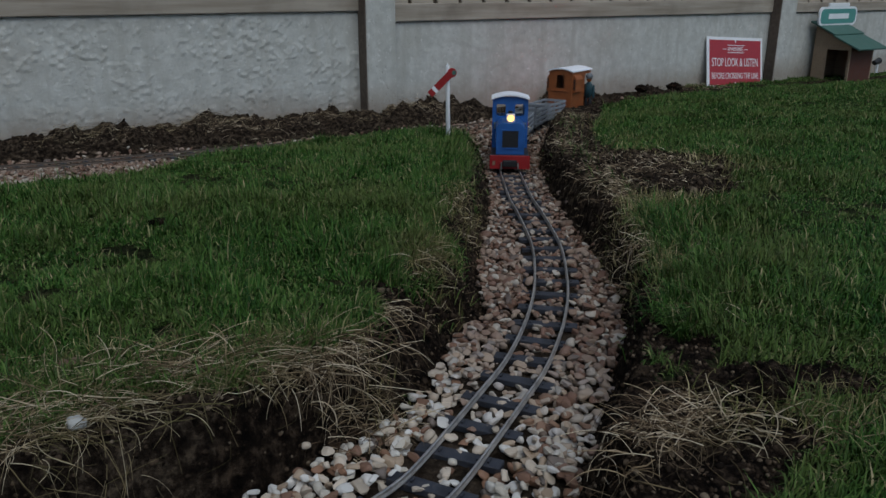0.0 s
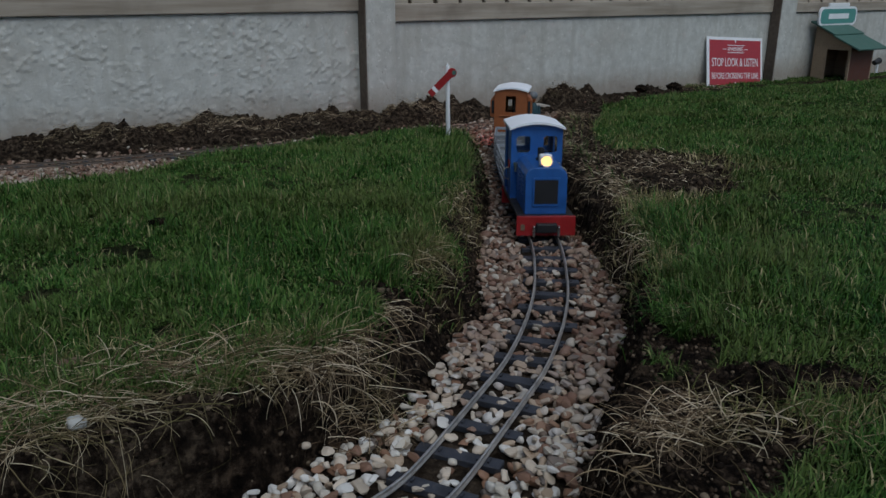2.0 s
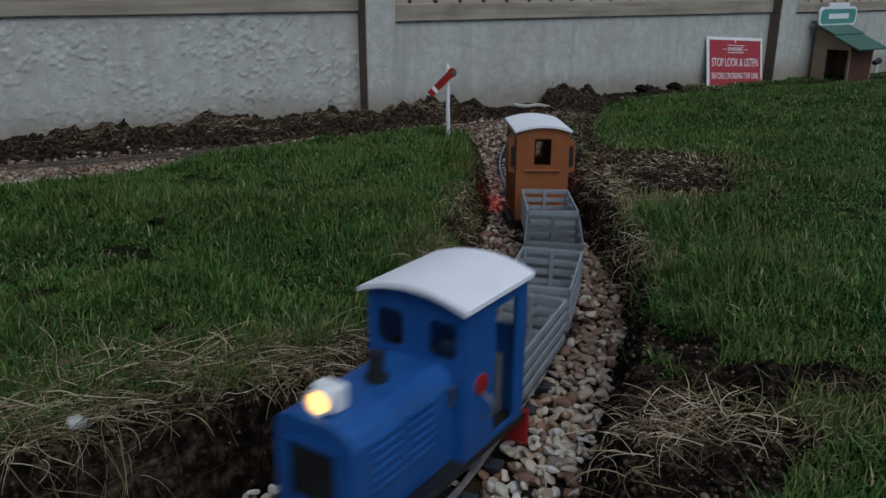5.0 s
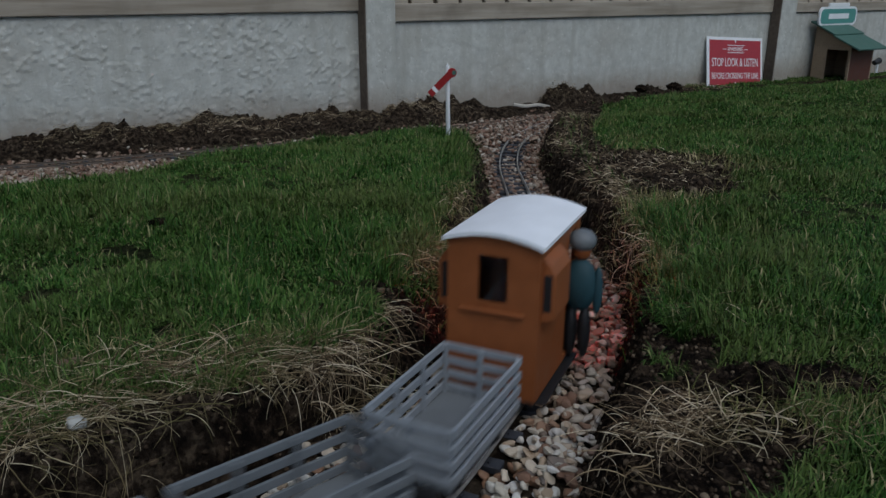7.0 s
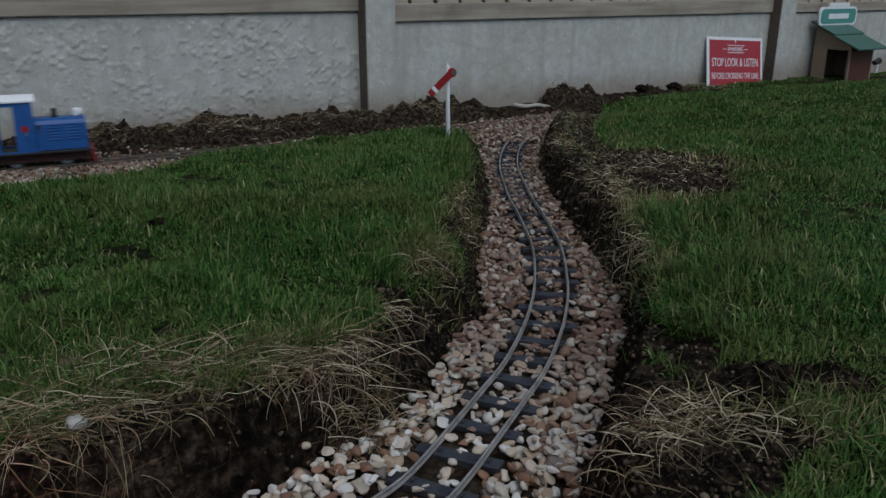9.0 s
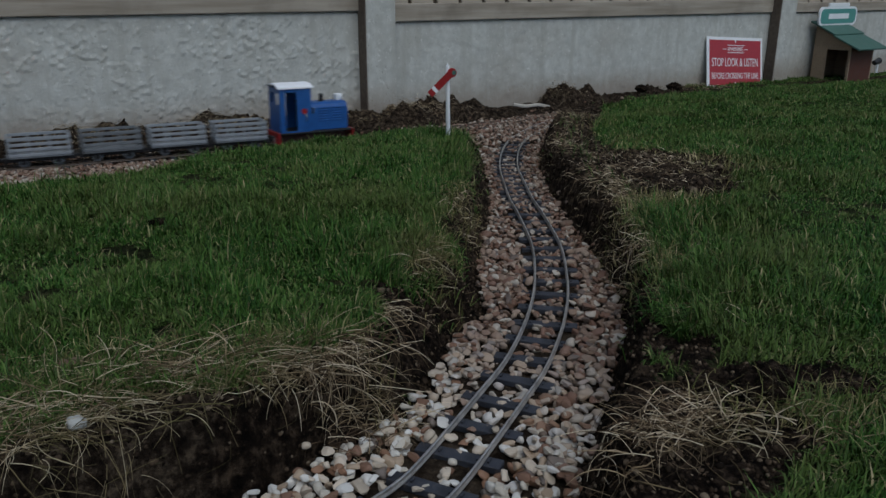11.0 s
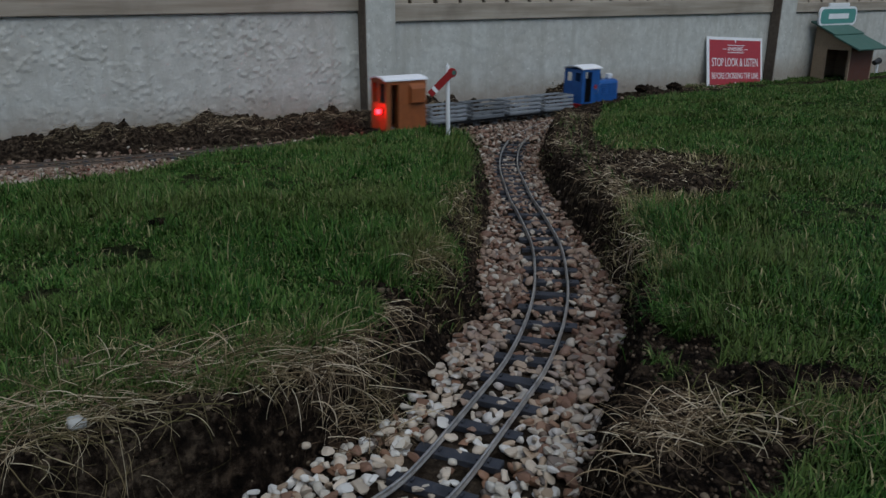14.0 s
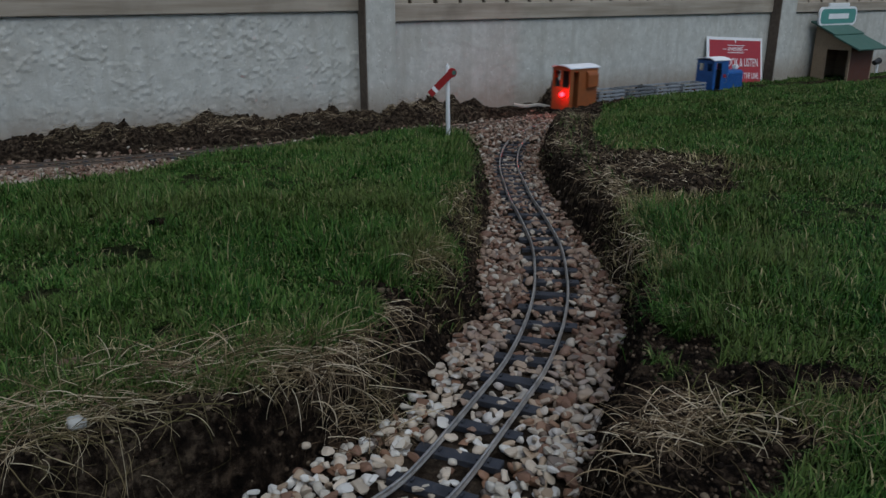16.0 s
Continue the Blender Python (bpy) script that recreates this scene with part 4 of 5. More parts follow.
def build_gravel():
    r = np.random.default_rng(11)
    places = stone_places()
    places = places[np.argsort(places[:, 1])]
    bed = places[:, 1] < 0.47
    hidden, places = places[bed], places[~bed]
    singles, rest = places[:300], np.vstack([places[300:], hidden])
    gravel = tagged(new("gravel_bed"), "loose cream, tan and brown pebbles bedding the track", "gravel", kind="stuff")
    data = []
    for v, f in SHAPES:
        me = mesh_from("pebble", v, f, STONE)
        me.polygons.foreach_set("use_smooth", [len(data) % 4 == 0] * len(f))
        data.append(me)
    for i, (x, y, z, s) in enumerate(singles):
        ob = new("pebble", data[i % len(data)])
        ob.parent = gravel
        ob.matrix_basis = Matrix.LocRotScale((x, y, z), Euler((r.normal(0, 0.35), r.normal(0, 0.35), r.uniform(0, 6.28))), (s, s, s))
    verts, faces, base = [], [], 0
    turns = turn_matrices(len(rest), r)
    kind = r.integers(0, len(SHAPES), len(rest))
    for j, (v, f) in enumerate(SHAPES):
        k = np.where(kind == j)[0]
        pts = np.einsum("nij,vj->nvi", turns[k], v) * rest[k, 3][:, None, None] + rest[k, None, :3]
        verts.append(pts.reshape(-1, 3))
        faces.append((f[None] + (np.arange(len(k)) * len(v))[:, None, None] + base).reshape(-1, 3))
        base += len(k) * len(v)
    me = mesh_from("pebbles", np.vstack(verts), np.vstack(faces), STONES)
    me.polygons.foreach_set("use_smooth", np.concatenate([np.full(len(f), j % 4 == 0) for j, f in enumerate(faces)]))
    ob = tagged(new("pebbles", me), kind="stuff")
    ob.parent = gravel


build_gravel()


# ---- grass and dry stems ----
def blades(x, y, z, length, width, lean, bend, material, name):
    """Tapered, bent blades, three triangles each."""
    n = len(x)
    root = np.c_[x, y, z]
    d = np.c_[np.cos(lean), np.sin(lean)]
    side = np.c_[-d[:, 1], d[:, 0], np.zeros(n)] * width[:, None] * 0.5
    mid = root + np.c_[d * (length * 0.55 * np.sin(bend * 0.5))[:, None], length * 0.55 * np.cos(bend * 0.5)]
    tip = mid + np.c_[d * (length * 0.5 * np.sin(bend * 1.25))[:, None], length * 0.5 * np.cos(bend * 1.25)]
    verts = np.stack([root - side, root + side, mid - side * 0.8, mid + side * 0.8, tip], 1).reshape(-1, 3)
    i = np.arange(n)[:, None] * 5
    faces = np.concatenate([i + [0, 1, 3], i + [0, 3, 2], i + [2, 3, 4]], 1).reshape(-1, 3)
    return mesh_from(name, verts, faces, material)


def lawn(name, label, x0, x1, y0, y1, count, seed, around=False):
    r = np.random.default_rng(seed)
    x, y = r.uniform(x0, x1, count * 5), y0 + (y1 - y0) * r.random(count * 5) ** 1.5
    keep = (np.abs(x) < 0.62 * y + 0.10) != around
    x, y = x[keep], y[keep]
    z, zone, db, dm = zones(x, y)
    patch = value_noise(x, y, 7, 3)
    thin = value_noise(x + 3, y + 8, 22, 2)
    want = (zone == 2) & (y < WALL_Y + WALL_M * x - 0.01) & (thin + 0.5 * patch > -0.58)
    want |= (zone == 1) & (np.minimum(db, dm) > 0.02) & (thin > 0.5) & (y > 1.0) & ~inside(WORN, x, y) & (y < np.interp(x, MAIN_NEAR[:, 0], MAIN_NEAR[:, 1]))
    x, y, z, db, patch = (q[want][:count] for q in (x, y, z, db, patch))
    n = len(x)
    length = r.uniform(0.006, 0.021, n) * (1 + 0.85 * patch + 0.35 * value_noise(x + 7, y + 1, 30, 2)) * (1.5 if around else np.interp(y, [0.5, 1.2, 2.2], [1.15, 1.0, 0.85])) * np.where(r.random(n) < 0.06, 1.8, 1.0)
    width = r.uniform(0.0011, 0.0021, n) * (2.6 if around else 0.75 + 0.33 * y)
    flow = value_noise(x + 9, y + 2, 9, 2) * 5
    lean = np.where(r.random(n) < 0.35, flow + r.normal(0, 0.8, n), r.uniform(0, 6.283, n))
    bend = np.abs(r.normal(1.35, 0.65, n))
    return tagged(new(name, blades(x, y, z - 0.001, length, width, lean, bend, GRASS, name)), label, "grass", kind="stuff")


lawn("lawn_grass", "short damp green lawn grass above the cutting", -1.6, 0.15, 0.5, 2.45, 230000, 21)
lawn("lawn_grass", "uneven green lawn grass running to the wall", 0.13, 3.2, 0.36, 4.5, 270000, 22)
lawn("lawn_grass", "green lawn grass behind and beside the camera", -3.2, 3.2, -1.6, 3.0, 50000, 23, True)


def rim_tufts():
    """Longer grass that hangs over the rims of the cutting."""
    r = np.random.default_rng(41)
    xs, ys, al = [], [], []
    for line, sign, lo, hi, count in ((GRAVEL_RIGHT, 1, 0.70, 1.15, 6500), (GRAVEL_RIGHT, 1, 1.15, 2.4, 500), (GRAVEL_LEFT, -1, 0.66, 1.05, 4500), (GRAVEL_LEFT, -1, 1.35, 2.3, 3500)):
        ln = np.array(line)
        y = r.uniform(lo, hi, count)
        x = np.interp(y, ln[:, 1], ln[:, 0]) + sign * np.abs(r.normal(0.082, 0.022, count))
        clump = value_noise(x, y, 24, 2) > -0.15
        xs.append(x[clump]), ys.append(y[clump]), al.append(np.where(sign > 0, math.pi, 0) + r.normal(0, 0.9, clump.sum()))
    x, y, a = (np.concatenate(q) for q in (xs, ys, al))
    n = len(x)
    z = zones(x, y)[0]
    me = blades(x, y, z - 0.002, r.uniform(0.014, 0.044, n), r.uniform(0.0009, 0.0018, n) * (0.75 + 0.3 * y), a, np.abs(r.normal(1.05, 0.45, n)), GRASS, "rim_grass")
    tagged(new("rim_grass", me), "longer grass hanging over the cutting's rims", "grass", kind="stuff")


rim_tufts()
YELLOWED = grass_material("yellowed_blade", [(0.0, (0.05, 0.065, 0.018)), (0.4, (0.13, 0.13, 0.045)), (0.75, (0.27, 0.22, 0.10)), (1.0, (0.48, 0.40, 0.23))])


def yellow_tufts():
    """Dying grass, tousled, along the dug edges."""
    r = np.random.default_rng(47)
    x, y = [], []
    for cx, cy, rx, ry, count in ((0.31, 1.12, 0.05, 0.07, 1500), (0.36, 1.24, 0.08, 0.05, 1000), (-0.02, 1.02, 0.03, 0.10, 1100), (0.03, 1.32, 0.03, 0.12, 600), (-0.13, 0.700, 0.10, 0.022, 600), (-0.30, 0.65, 0.12, 0.03, 350), (0.27, 0.93, 0.03, 0.09, 700), (0.30, 0.56, 0.07, 0.05, 500), (0.60, 1.62, 0.10, 0.20, 700), (0.45, 2.0, 0.08, 0.25, 500)):
        x.append(cx + rx * r.normal(0, 0.6, count)), y.append(cy + ry * r.normal(0, 0.6, count))
    x, y = np.concatenate(x), np.concatenate(y)
    z, zone, _, _ = zones(x, y)
    k = zone > 0
    x, y, z = x[k], y[k], z[k]
    n = len(x)
    me = blades(x, y, z - 0.001, r.uniform(0.010, 0.032, n), r.uniform(0.0007, 0.0015, n) * (0.75 + 0.3 * y), r.uniform(0, 6.283, n), np.abs(r.normal(1.3, 0.6, n)), YELLOWED, "dying_grass")
    tagged(new("dying_grass", me), "yellowed dying grass along the dug edges", "grass", kind="stuff")


yellow_tufts()


def stems(places, material, name, label, seed):
    """Long dry stems that lie on the rim and droop into the cutting; places: x, y, radius x, radius y, count, heading, spread, length."""
    r = np.random.default_rng(seed)
    X, Y, A, Ln = [], [], [], []
    for cx, cy, rx, ry, count, head, spread, length in places:
        X.append(cx + rx * r.normal(0, 0.55, count)), Y.append(cy + ry * r.normal(0, 0.55, count))
        A.append(np.radians(head + r.normal(0, spread, count))), Ln.append(length * r.uniform(0.45, 1.2, count))
    x, y, a, ln = (np.concatenate(q) for q in (X, Y, A, Ln))
    n, seg = len(x), 6
    z = zones(x, y)[0] + r.uniform(0.002, 0.010, n)
    rise = r.uniform(-0.1, 0.7, n)
    curl = r.normal(0, 0.17, n)
    drop = r.uniform(0.03, 0.24, n)
    pts = [np.c_[x, y, z]]
    for k in range(seg):
        a = a + curl
        step = ln / seg
        rise = rise - drop
        nx, ny = pts[-1][:, 0] + np.cos(a) * step * np.cos(rise), pts[-1][:, 1] + np.sin(a) * step * np.cos(rise)
        nz = np.maximum(pts[-1][:, 2] + np.sin(rise) * step, zones(nx, ny)[0] + 0.0015)
        nz = np.maximum(nz, pts[-1][:, 2] - step * 1.1)
        pts.append(np.c_[nx, ny, nz])
    pts = np.stack(pts, 1)
    thick = (r.uniform(0.00022, 0.00056, n) * np.where(r.random(n) < 0.12, 1.7, 1.0))[:, None] * np.linspace(1, 0.45, seg + 1)[None]
    side = np.c_[-np.sin(a), np.cos(a), np.zeros(n)][:, None] * thick[..., None]
    up = np.array([0, 0, 1.0])[None, None] * thick[..., None]
    ring = np.stack([pts + side - up * 0.5, pts - side - up * 0.5, pts + up], 2)
    verts = ring.reshape(-1, 3)
    idx = np.arange(n * (seg + 1) * 3).reshape(n, seg + 1, 3)
    nxt = np.roll(idx, -1, 2)
    quads = np.stack([idx[:, :-1], nxt[:, :-1], nxt[:, 1:], idx[:, 1:]], -1).reshape(-1, 4)
    return tagged(new(name, mesh_from(name, verts, quads, material)), label, "dry grass", kind="stuff")


stems([(-0.15, 0.652, 0.09, 0.022, 460, 5, 70, 0.060), (-0.25, 0.620, 0.09, 0.028, 420, 0, 80, 0.055), (-0.10, 0.678, 0.05, 0.018, 220, -15, 60, 0.058),
       (-0.31, 0.535, 0.06, 0.030, 170, -20, 90, 0.050), (-0.28, 0.490, 0.05, 0.025, 110, -10, 90, 0.045), (-0.25, 0.560, 0.06, 0.025, 120, -15, 90, 0.048), (-0.36, 0.49, 0.06, 0.03, 110, -10, 90, 0.050), (-0.06, 0.760, 0.02, 0.040, 90, -20, 50, 0.045),
       (-0.03, 0.97, 0.04, 0.07, 320, -20, 80, 0.032), (0.03, 1.30, 0.04, 0.10, 220, -10, 80, 0.028), (-0.42, 0.615, 0.10, 0.040, 180, -30, 80, 0.058), (-0.31, 0.575, 0.07, 0.030, 130, -35, 80, 0.050), (-0.37, 0.535, 0.06, 0.030, 110, -40, 80, 0.050), (-0.44, 0.53, 0.06, 0.04, 110, -40, 80, 0.050), (-0.24, 0.625, 0.12, 0.020, 400, -30, 120, 0.018)],
      STRAW, "dry_stems", "tangle of dead straw stems drooping over the bank", 31)
stems([(0.190, 0.540, 0.036, 0.035, 95, 190, 130, 0.044), (0.225, 0.520, 0.04, 0.035, 45, 180, 130, 0.040), (0.205, 0.575, 0.03, 0.02, 60, 170, 130, 0.035), (0.29, 0.53, 0.05, 0.04, 60, 180, 140, 0.035), (0.29, 1.03, 0.05, 0.10, 380, 190, 60, 0.04), (0.27, 0.80, 0.03, 0.08, 60, 200, 50, 0.045),
       (0.30, 1.35, 0.05, 0.20, 500, 190, 100, 0.030), (0.44, 1.57, 0.15, 0.20, 620, 180, 120, 0.020), (0.30, 1.95, 0.06, 0.25, 330, 190, 100, 0.030), (0.40, 2.45, 0.07, 0.20, 200, 190, 100, 0.030), (0.17, 0.52, 0.04, 0.03, 160, 150, 90, 0.045), (0.13, 0.49, 0.05, 0.04, 90, 150, 110, 0.04)],
      STRAW, "dry_stems", "pale dead grass roots along the cutting's bank", 32)
stems([(-0.75, 2.50, 0.30, 0.09, 900, 0, 120, 0.03), (-0.1, 2.86, 0.16, 0.07, 600, 0, 120, 0.03), (0.5, 3.3, 0.12, 0.06, 220, 0, 120, 0.025), (1.15, 3.74, 0.2, 0.06, 420, 0, 120, 0.03), (-0.4, 2.70, 0.22, 0.07, 420, 0, 120, 0.025), (-1.05, 2.30, 0.15, 0.08, 400, 0, 120, 0.03)],
      STRAW, "dry_stems", "short dead roots in the dug soil by the wall", 33)


def crumb_material():
    m, nt, b = nodes_of("soil_crumb")
    n = tex(nt, "noise", 300, 4)
    col = ramp(nt, random_of(nt, False), [(0.0, (0.010, 0.007, 0.005)), (0.5, (0.034, 0.023, 0.015)), (0.85, (0.10, 0.07, 0.047)), (1.0, (0.22, 0.17, 0.12))])
    nt.links.new(mix(nt, col, (0.012, 0.009, 0.007), ramp(nt, n.outputs["Fac"], [(0.4, (0, 0, 0)), (0.7, (0.6, 0.6, 0.6))])), b.inputs["Base Color"])
    b.inputs["Roughness"].default_value, b.inputs["Specular IOR Level"].default_value = 0.95, 0.08
    return m


CRUMB = crumb_material()


def crumbs():
    """Loose clods and crumbs of soil on the bare ground, finer and closer on the near banks."""
    r = np.random.default_rng(5)
    out = []
    for x0, x1, y0, y1, tries, most, big in ((-0.6, 0.7, 0.42, 1.3, 60000, 12000, 0.0027), (-0.4, 0.9, 1.3, 2.4, 30000, 5000, 0.004), (-1.5, 1.7, 1.6, 4.0, 90000, 9000, 0.0042)):
        x, y = r.uniform(x0, x1, tries), r.uniform(y0, y1, tries)
        keep = np.abs(x) < 0.6 * y + 0.1
        x, y = x[keep], y[keep]
        z, zone, _, _ = zones(x, y)
        k = (zone == 1) & (y < WALL_Y + WALL_M * x - 0.02)
        x, y, z = x[k][:most], y[k][:most], z[k][:most]
        out.append(np.c_[x, y, z, r.uniform(0.15, 1.0, len(x)) ** 1.6 * big * np.where(r.random(len(x)) < 0.05, 2.0, 1.0)])
    q = np.vstack(out)
    n = len(q)
    bm = bmesh.new()
    bmesh.ops.create_icosphere(bm, subdivisions=1, radius=1.0)
    v, f = np.array([p.co[:] for p in bm.verts]), np.array([[p.index for p in face.verts] for face in bm.faces])
    bm.free()
    shape = v[None] * r.uniform(0.65, 1.3, (n, len(v), 1))
    pts = np.einsum("nij,nvj->nvi", turn_matrices(n, r), shape) * q[:, 3][:, None, None] + q[:, None, :3]
    me = mesh_from("soil_crumbs", pts.reshape(-1, 3), (f[None] + (np.arange(n) * len(v))[:, None, None]).reshape(-1, 3), CRUMB)
    tagged(new("soil_crumbs", me), "loose dark crumbs and clods of dug soil", "soil", kind="stuff")


crumbs()


def ground_z(x, y):
    return float(zones(np.array([x]), np.array([y]))[0][0])


# ---- things by the line ----
def build_signal(x, y):
    z = ground_z(x, y)
    signal = tagged(new("semaphore_signal"), "toy semaphore signal, white post and lowered red arm", "railway signal")
    signal.matrix_world = pose(x, y, z - 0.02, 1.5, -1.0, 12)
    bm = bmesh.new()
    cyl(bm, 0.0068, 0.225, Matrix.Translation((0, 0, 0.1125)), 20, 0.0052, bevel=0.001)
    part("post", bm, WHITE, signal, "white painted round post", True)
    bm = prism([(0.008, 0.010), (0.008, -0.010), (-0.078, -0.0095), (-0.078, 0.0095)], -0.011, -0.0075, "y", bevel=0.0006)
    arm_ob = part("arm", bm, RED, signal, "red arm with a white band")
    arm_ob.matrix_basis = pose(0.004, 0, 0.201, 0, -43, 0)
    part("white_band", boxes((-0.063, -0.0118, -0.0099, -0.053, -0.0111, 0.0099)), WHITE, arm_ob)
    bm = bmesh.new()
    cyl(bm, 0.013, 0.005, Matrix.Translation((0.008, -0.0095, -0.001)) @ pose(0, 0, 0, 90, 0, 0), 24, bevel=0.0008)
    spec = part("spectacle", bm, RED, arm_ob, "dark red round spectacle plate")
    bm = bmesh.new()
    cyl(bm, 0.0062, 0.002, Matrix.Translation((0.012, -0.0128, -0.004)) @ pose(0, 0, 0, 90, 0, 0), 20)
    part("lens", bm, GREEN_ROOF, spec, "dull green lens")
    bm = bmesh.new()
    cyl(bm, 0.003, 0.008, Matrix.Translation((0, 0, 0.228)), 14, 0.001)
    part("finial", bm, WHITE, signal)


build_signal(0.014, 2.26)


def lettering(text, size, width, m, material, parent, name="lettering"):
    cu = bpy.data.curves.new(name, "FONT")
    cu.body, cu.size, cu.extrude, cu.align_x, cu.align_y = text, size, 0.0004, "CENTER", "CENTER"
    ob = new(name, cu)
    bpy.context.view_layer.update()
    k = width / max(ob.dimensions.x, 1e-4)
    me = bpy.data.meshes.new_from_object(ob)
    bpy.data.objects.remove(ob)
    me.materials.clear()
    me.materials.append(material)
    me.transform(Matrix.Diagonal((k, 1, 1, 1)))
    ob = new(name, me)
    ob.parent = parent
    ob.matrix_basis = m
    return ob


def build_sign():
    foot = on_wall(1.218, -0.060, 0.055)
    W, H = 0.400, 0.238
    sign = tagged(new("warning_sign"), "red and white metal crossing warning sign leaning on the wall", "sign")
    lean = math.degrees(math.atan2(0.045, H))
    sign.matrix_world = pose(foot.x, foot.y, foot.z, 0, 0, WALL_ROT) @ pose(0, 0, 0, -lean, 0, 0) @ pose(0, 0, 0, 0, 3.2, 0)
    part("plate", boxes((0, 0, 0, W, 0.003, H), bevel=0.0008), WHITE, sign, "white enamel plate")
    part("red_field", boxes((0.018, -0.0008, 0.012, W - 0.014, 0.0, H - 0.014)), SIGN_RED, sign, "red printed field")
    def put(text, size, width, z, mat=WHITE):
        lettering(text, size, width, Matrix.Translation((W / 2, -0.0012, z)) @ pose(0, 0, 0, 90, 0, 0), mat, sign)
    put("STOP LOOK & LISTEN", 0.056, W * 0.83, 0.118)
    put("BEFORE CROSSING THE LINE", 0.040, W * 0.84, 0.055)
    put("WARNING", 0.028, W * 0.28, 0.181)
    for z in (0.198, 0.164):
        part("rule", boxes((W * 0.36, -0.0018, z, W * 0.66, -0.0008, z + 0.003)), WHITE, sign)
    for x0 in (0.28, 0.66):
        part("rule", boxes((W * x0, -0.0018, 0.180, W * (x0 + 0.06), -0.0008, 0.183)), WHITE, sign)
    bm = bmesh.new()
    cyl(bm, 0.010, 0.001, Matrix.Translation((W * 0.5, -0.0014, 0.018)) @ pose(0, 0, 0, 90, 0, 0), 3)
    part("mark", bm, WHITE, sign)
    bm = bmesh.new()
    cyl(bm, 0.009, 0.001, Matrix.Translation((W * 0.5, -0.0014, H - 0.017)) @ pose(0, 0, 0, 90, 180, 0), 3)
    part("mark", bm, WHITE, sign)


build_sign()


def build_shelter():
    """A little halt shelter: its open end looks along the wall, its roof falls away from the wall."""
    D, L = 0.205, 0.20
    o = on_wall(1.915, 0, 0.03)
    shelter = tagged(new("halt_shelter"), "small tan wooden halt shelter with green stepped roof", "model building")
    shelter.matrix_world = pose(o.x, o.y, -0.075, 0, 0, WALL_ROT)
    hb, hf = 0.275, 0.190
    # end wall with a doorway; y runs out from the wall as -y
    def end(x, door):
        bm = bmesh.new()
        cols = [(-D, -D + 0.012), (-D + 0.012, -0.075), (-0.075, 0.0)] if door else [(-D, 0.0)]
        for i, (a, b) in enumerate(cols):
            za, zb = hb + (hf - hb) * (-a / D), hb + (hf - hb) * (-b / D)
            lo = 0.165 if door and i == 1 else 0.0
            rows = []
            for s in (x, x + 0.008):
                rows.append([bm.verts.new((s, a, lo)), bm.verts.new((s, b, lo)), bm.verts.new((s, b, zb)), bm.verts.new((s, a, za))])
            bm.faces.new(rows[0]), bm.faces.new(rows[1][::-1])
            for j in range(4):
                bm.faces.new((rows[0][j], rows[1][j], rows[1][(j + 1) % 4], rows[0][(j + 1) % 4]))
        bmesh.ops.recalc_face_normals(bm, faces=bm.faces)
        return bm
    part("end_wall", end(0, True), TAN, shelter)
    part("end_wall", end(L - 0.008, False), TAN, shelter)
    part("back_wall", boxes((0.008, -0.008, 0, L - 0.008, 0, hb)), TAN, shelter)
    part("front_wall", boxes((0.008, -D, 0, L - 0.008, -D + 0.008, hf)), BROWN_DARK, shelter, "dark red-brown front boards")
    slope = math.degrees(math.atan2(hb - hf, D))
    for k, (a, b) in enumerate(((0.02, -0.125), (-0.115, -0.265))):
        za = hb + (hf - hb) * (-a / D)
        ln = (a - b) / math.cos(radians(slope))
        bm = boxes((-0.03, -ln, 0, L + 0.02, 0, 0.008), bevel=0.0015)
        ob = part("roof_board", bm, GREEN_ROOF, shelter, "green felted roof board")
        ob.matrix_basis = pose(0, a, za + 0.012 - 0.008 * k, slope, 0, 0)
    board = part("name_board", rounded_plate(0.32, 0.094, 0.030, 0.006), WHITE, shelter, "white-edged green name board, writing worn")
    board.matrix_basis = pose(0.115, -0.03, 0.325, 0, 0, 0)
    part("name_panel", rounded_plate(0.296, 0.072, 0.024, 0.0075), SIGN_GREEN, board, "green panel")
    for z0, z1 in ((0.047, 0.066), (-0.066, -0.047)):
        part("edge_tab", boxes((-0.085, -0.006, z0, 0.085, 0.004, z1), bevel=0.002), WHITE, board)
    part("writing_bar", boxes((-0.085, -0.009, -0.013, 0.085, -0.0076, 0.013)), WHITE, board, "pale bar of worn writing")
    for x in (-0.09, 0.09):
        part("bracket", boxes((x - 0.005, 0.004, -0.09, x + 0.005, 0.010, 0.0)), BLACK, board)


def rounded_plate(w, h, r, t):
    pts = []
    for cx, cz, a0 in ((w / 2 - r, h / 2 - r, 0), (-w / 2 + r, h / 2 - r, 90), (-w / 2 + r, -h / 2 + r, 180), (w / 2 - r, -h / 2 + r, 270)):
        for k in range(5):
            a = radians(a0 + k * 22.5)
            pts.append((cx + r * math.cos(a), cz + r * math.sin(a)))
    return prism(pts, -t, 0.004, "y")


BROWN_DARK = paint("dark_red_brown", (0.10, 0.035, 0.022), 0.7)
SIGN_GREEN = paint("sign_green", (0.09, 0.30, 0.27), 0.45, vary=0.08)
build_shelter()


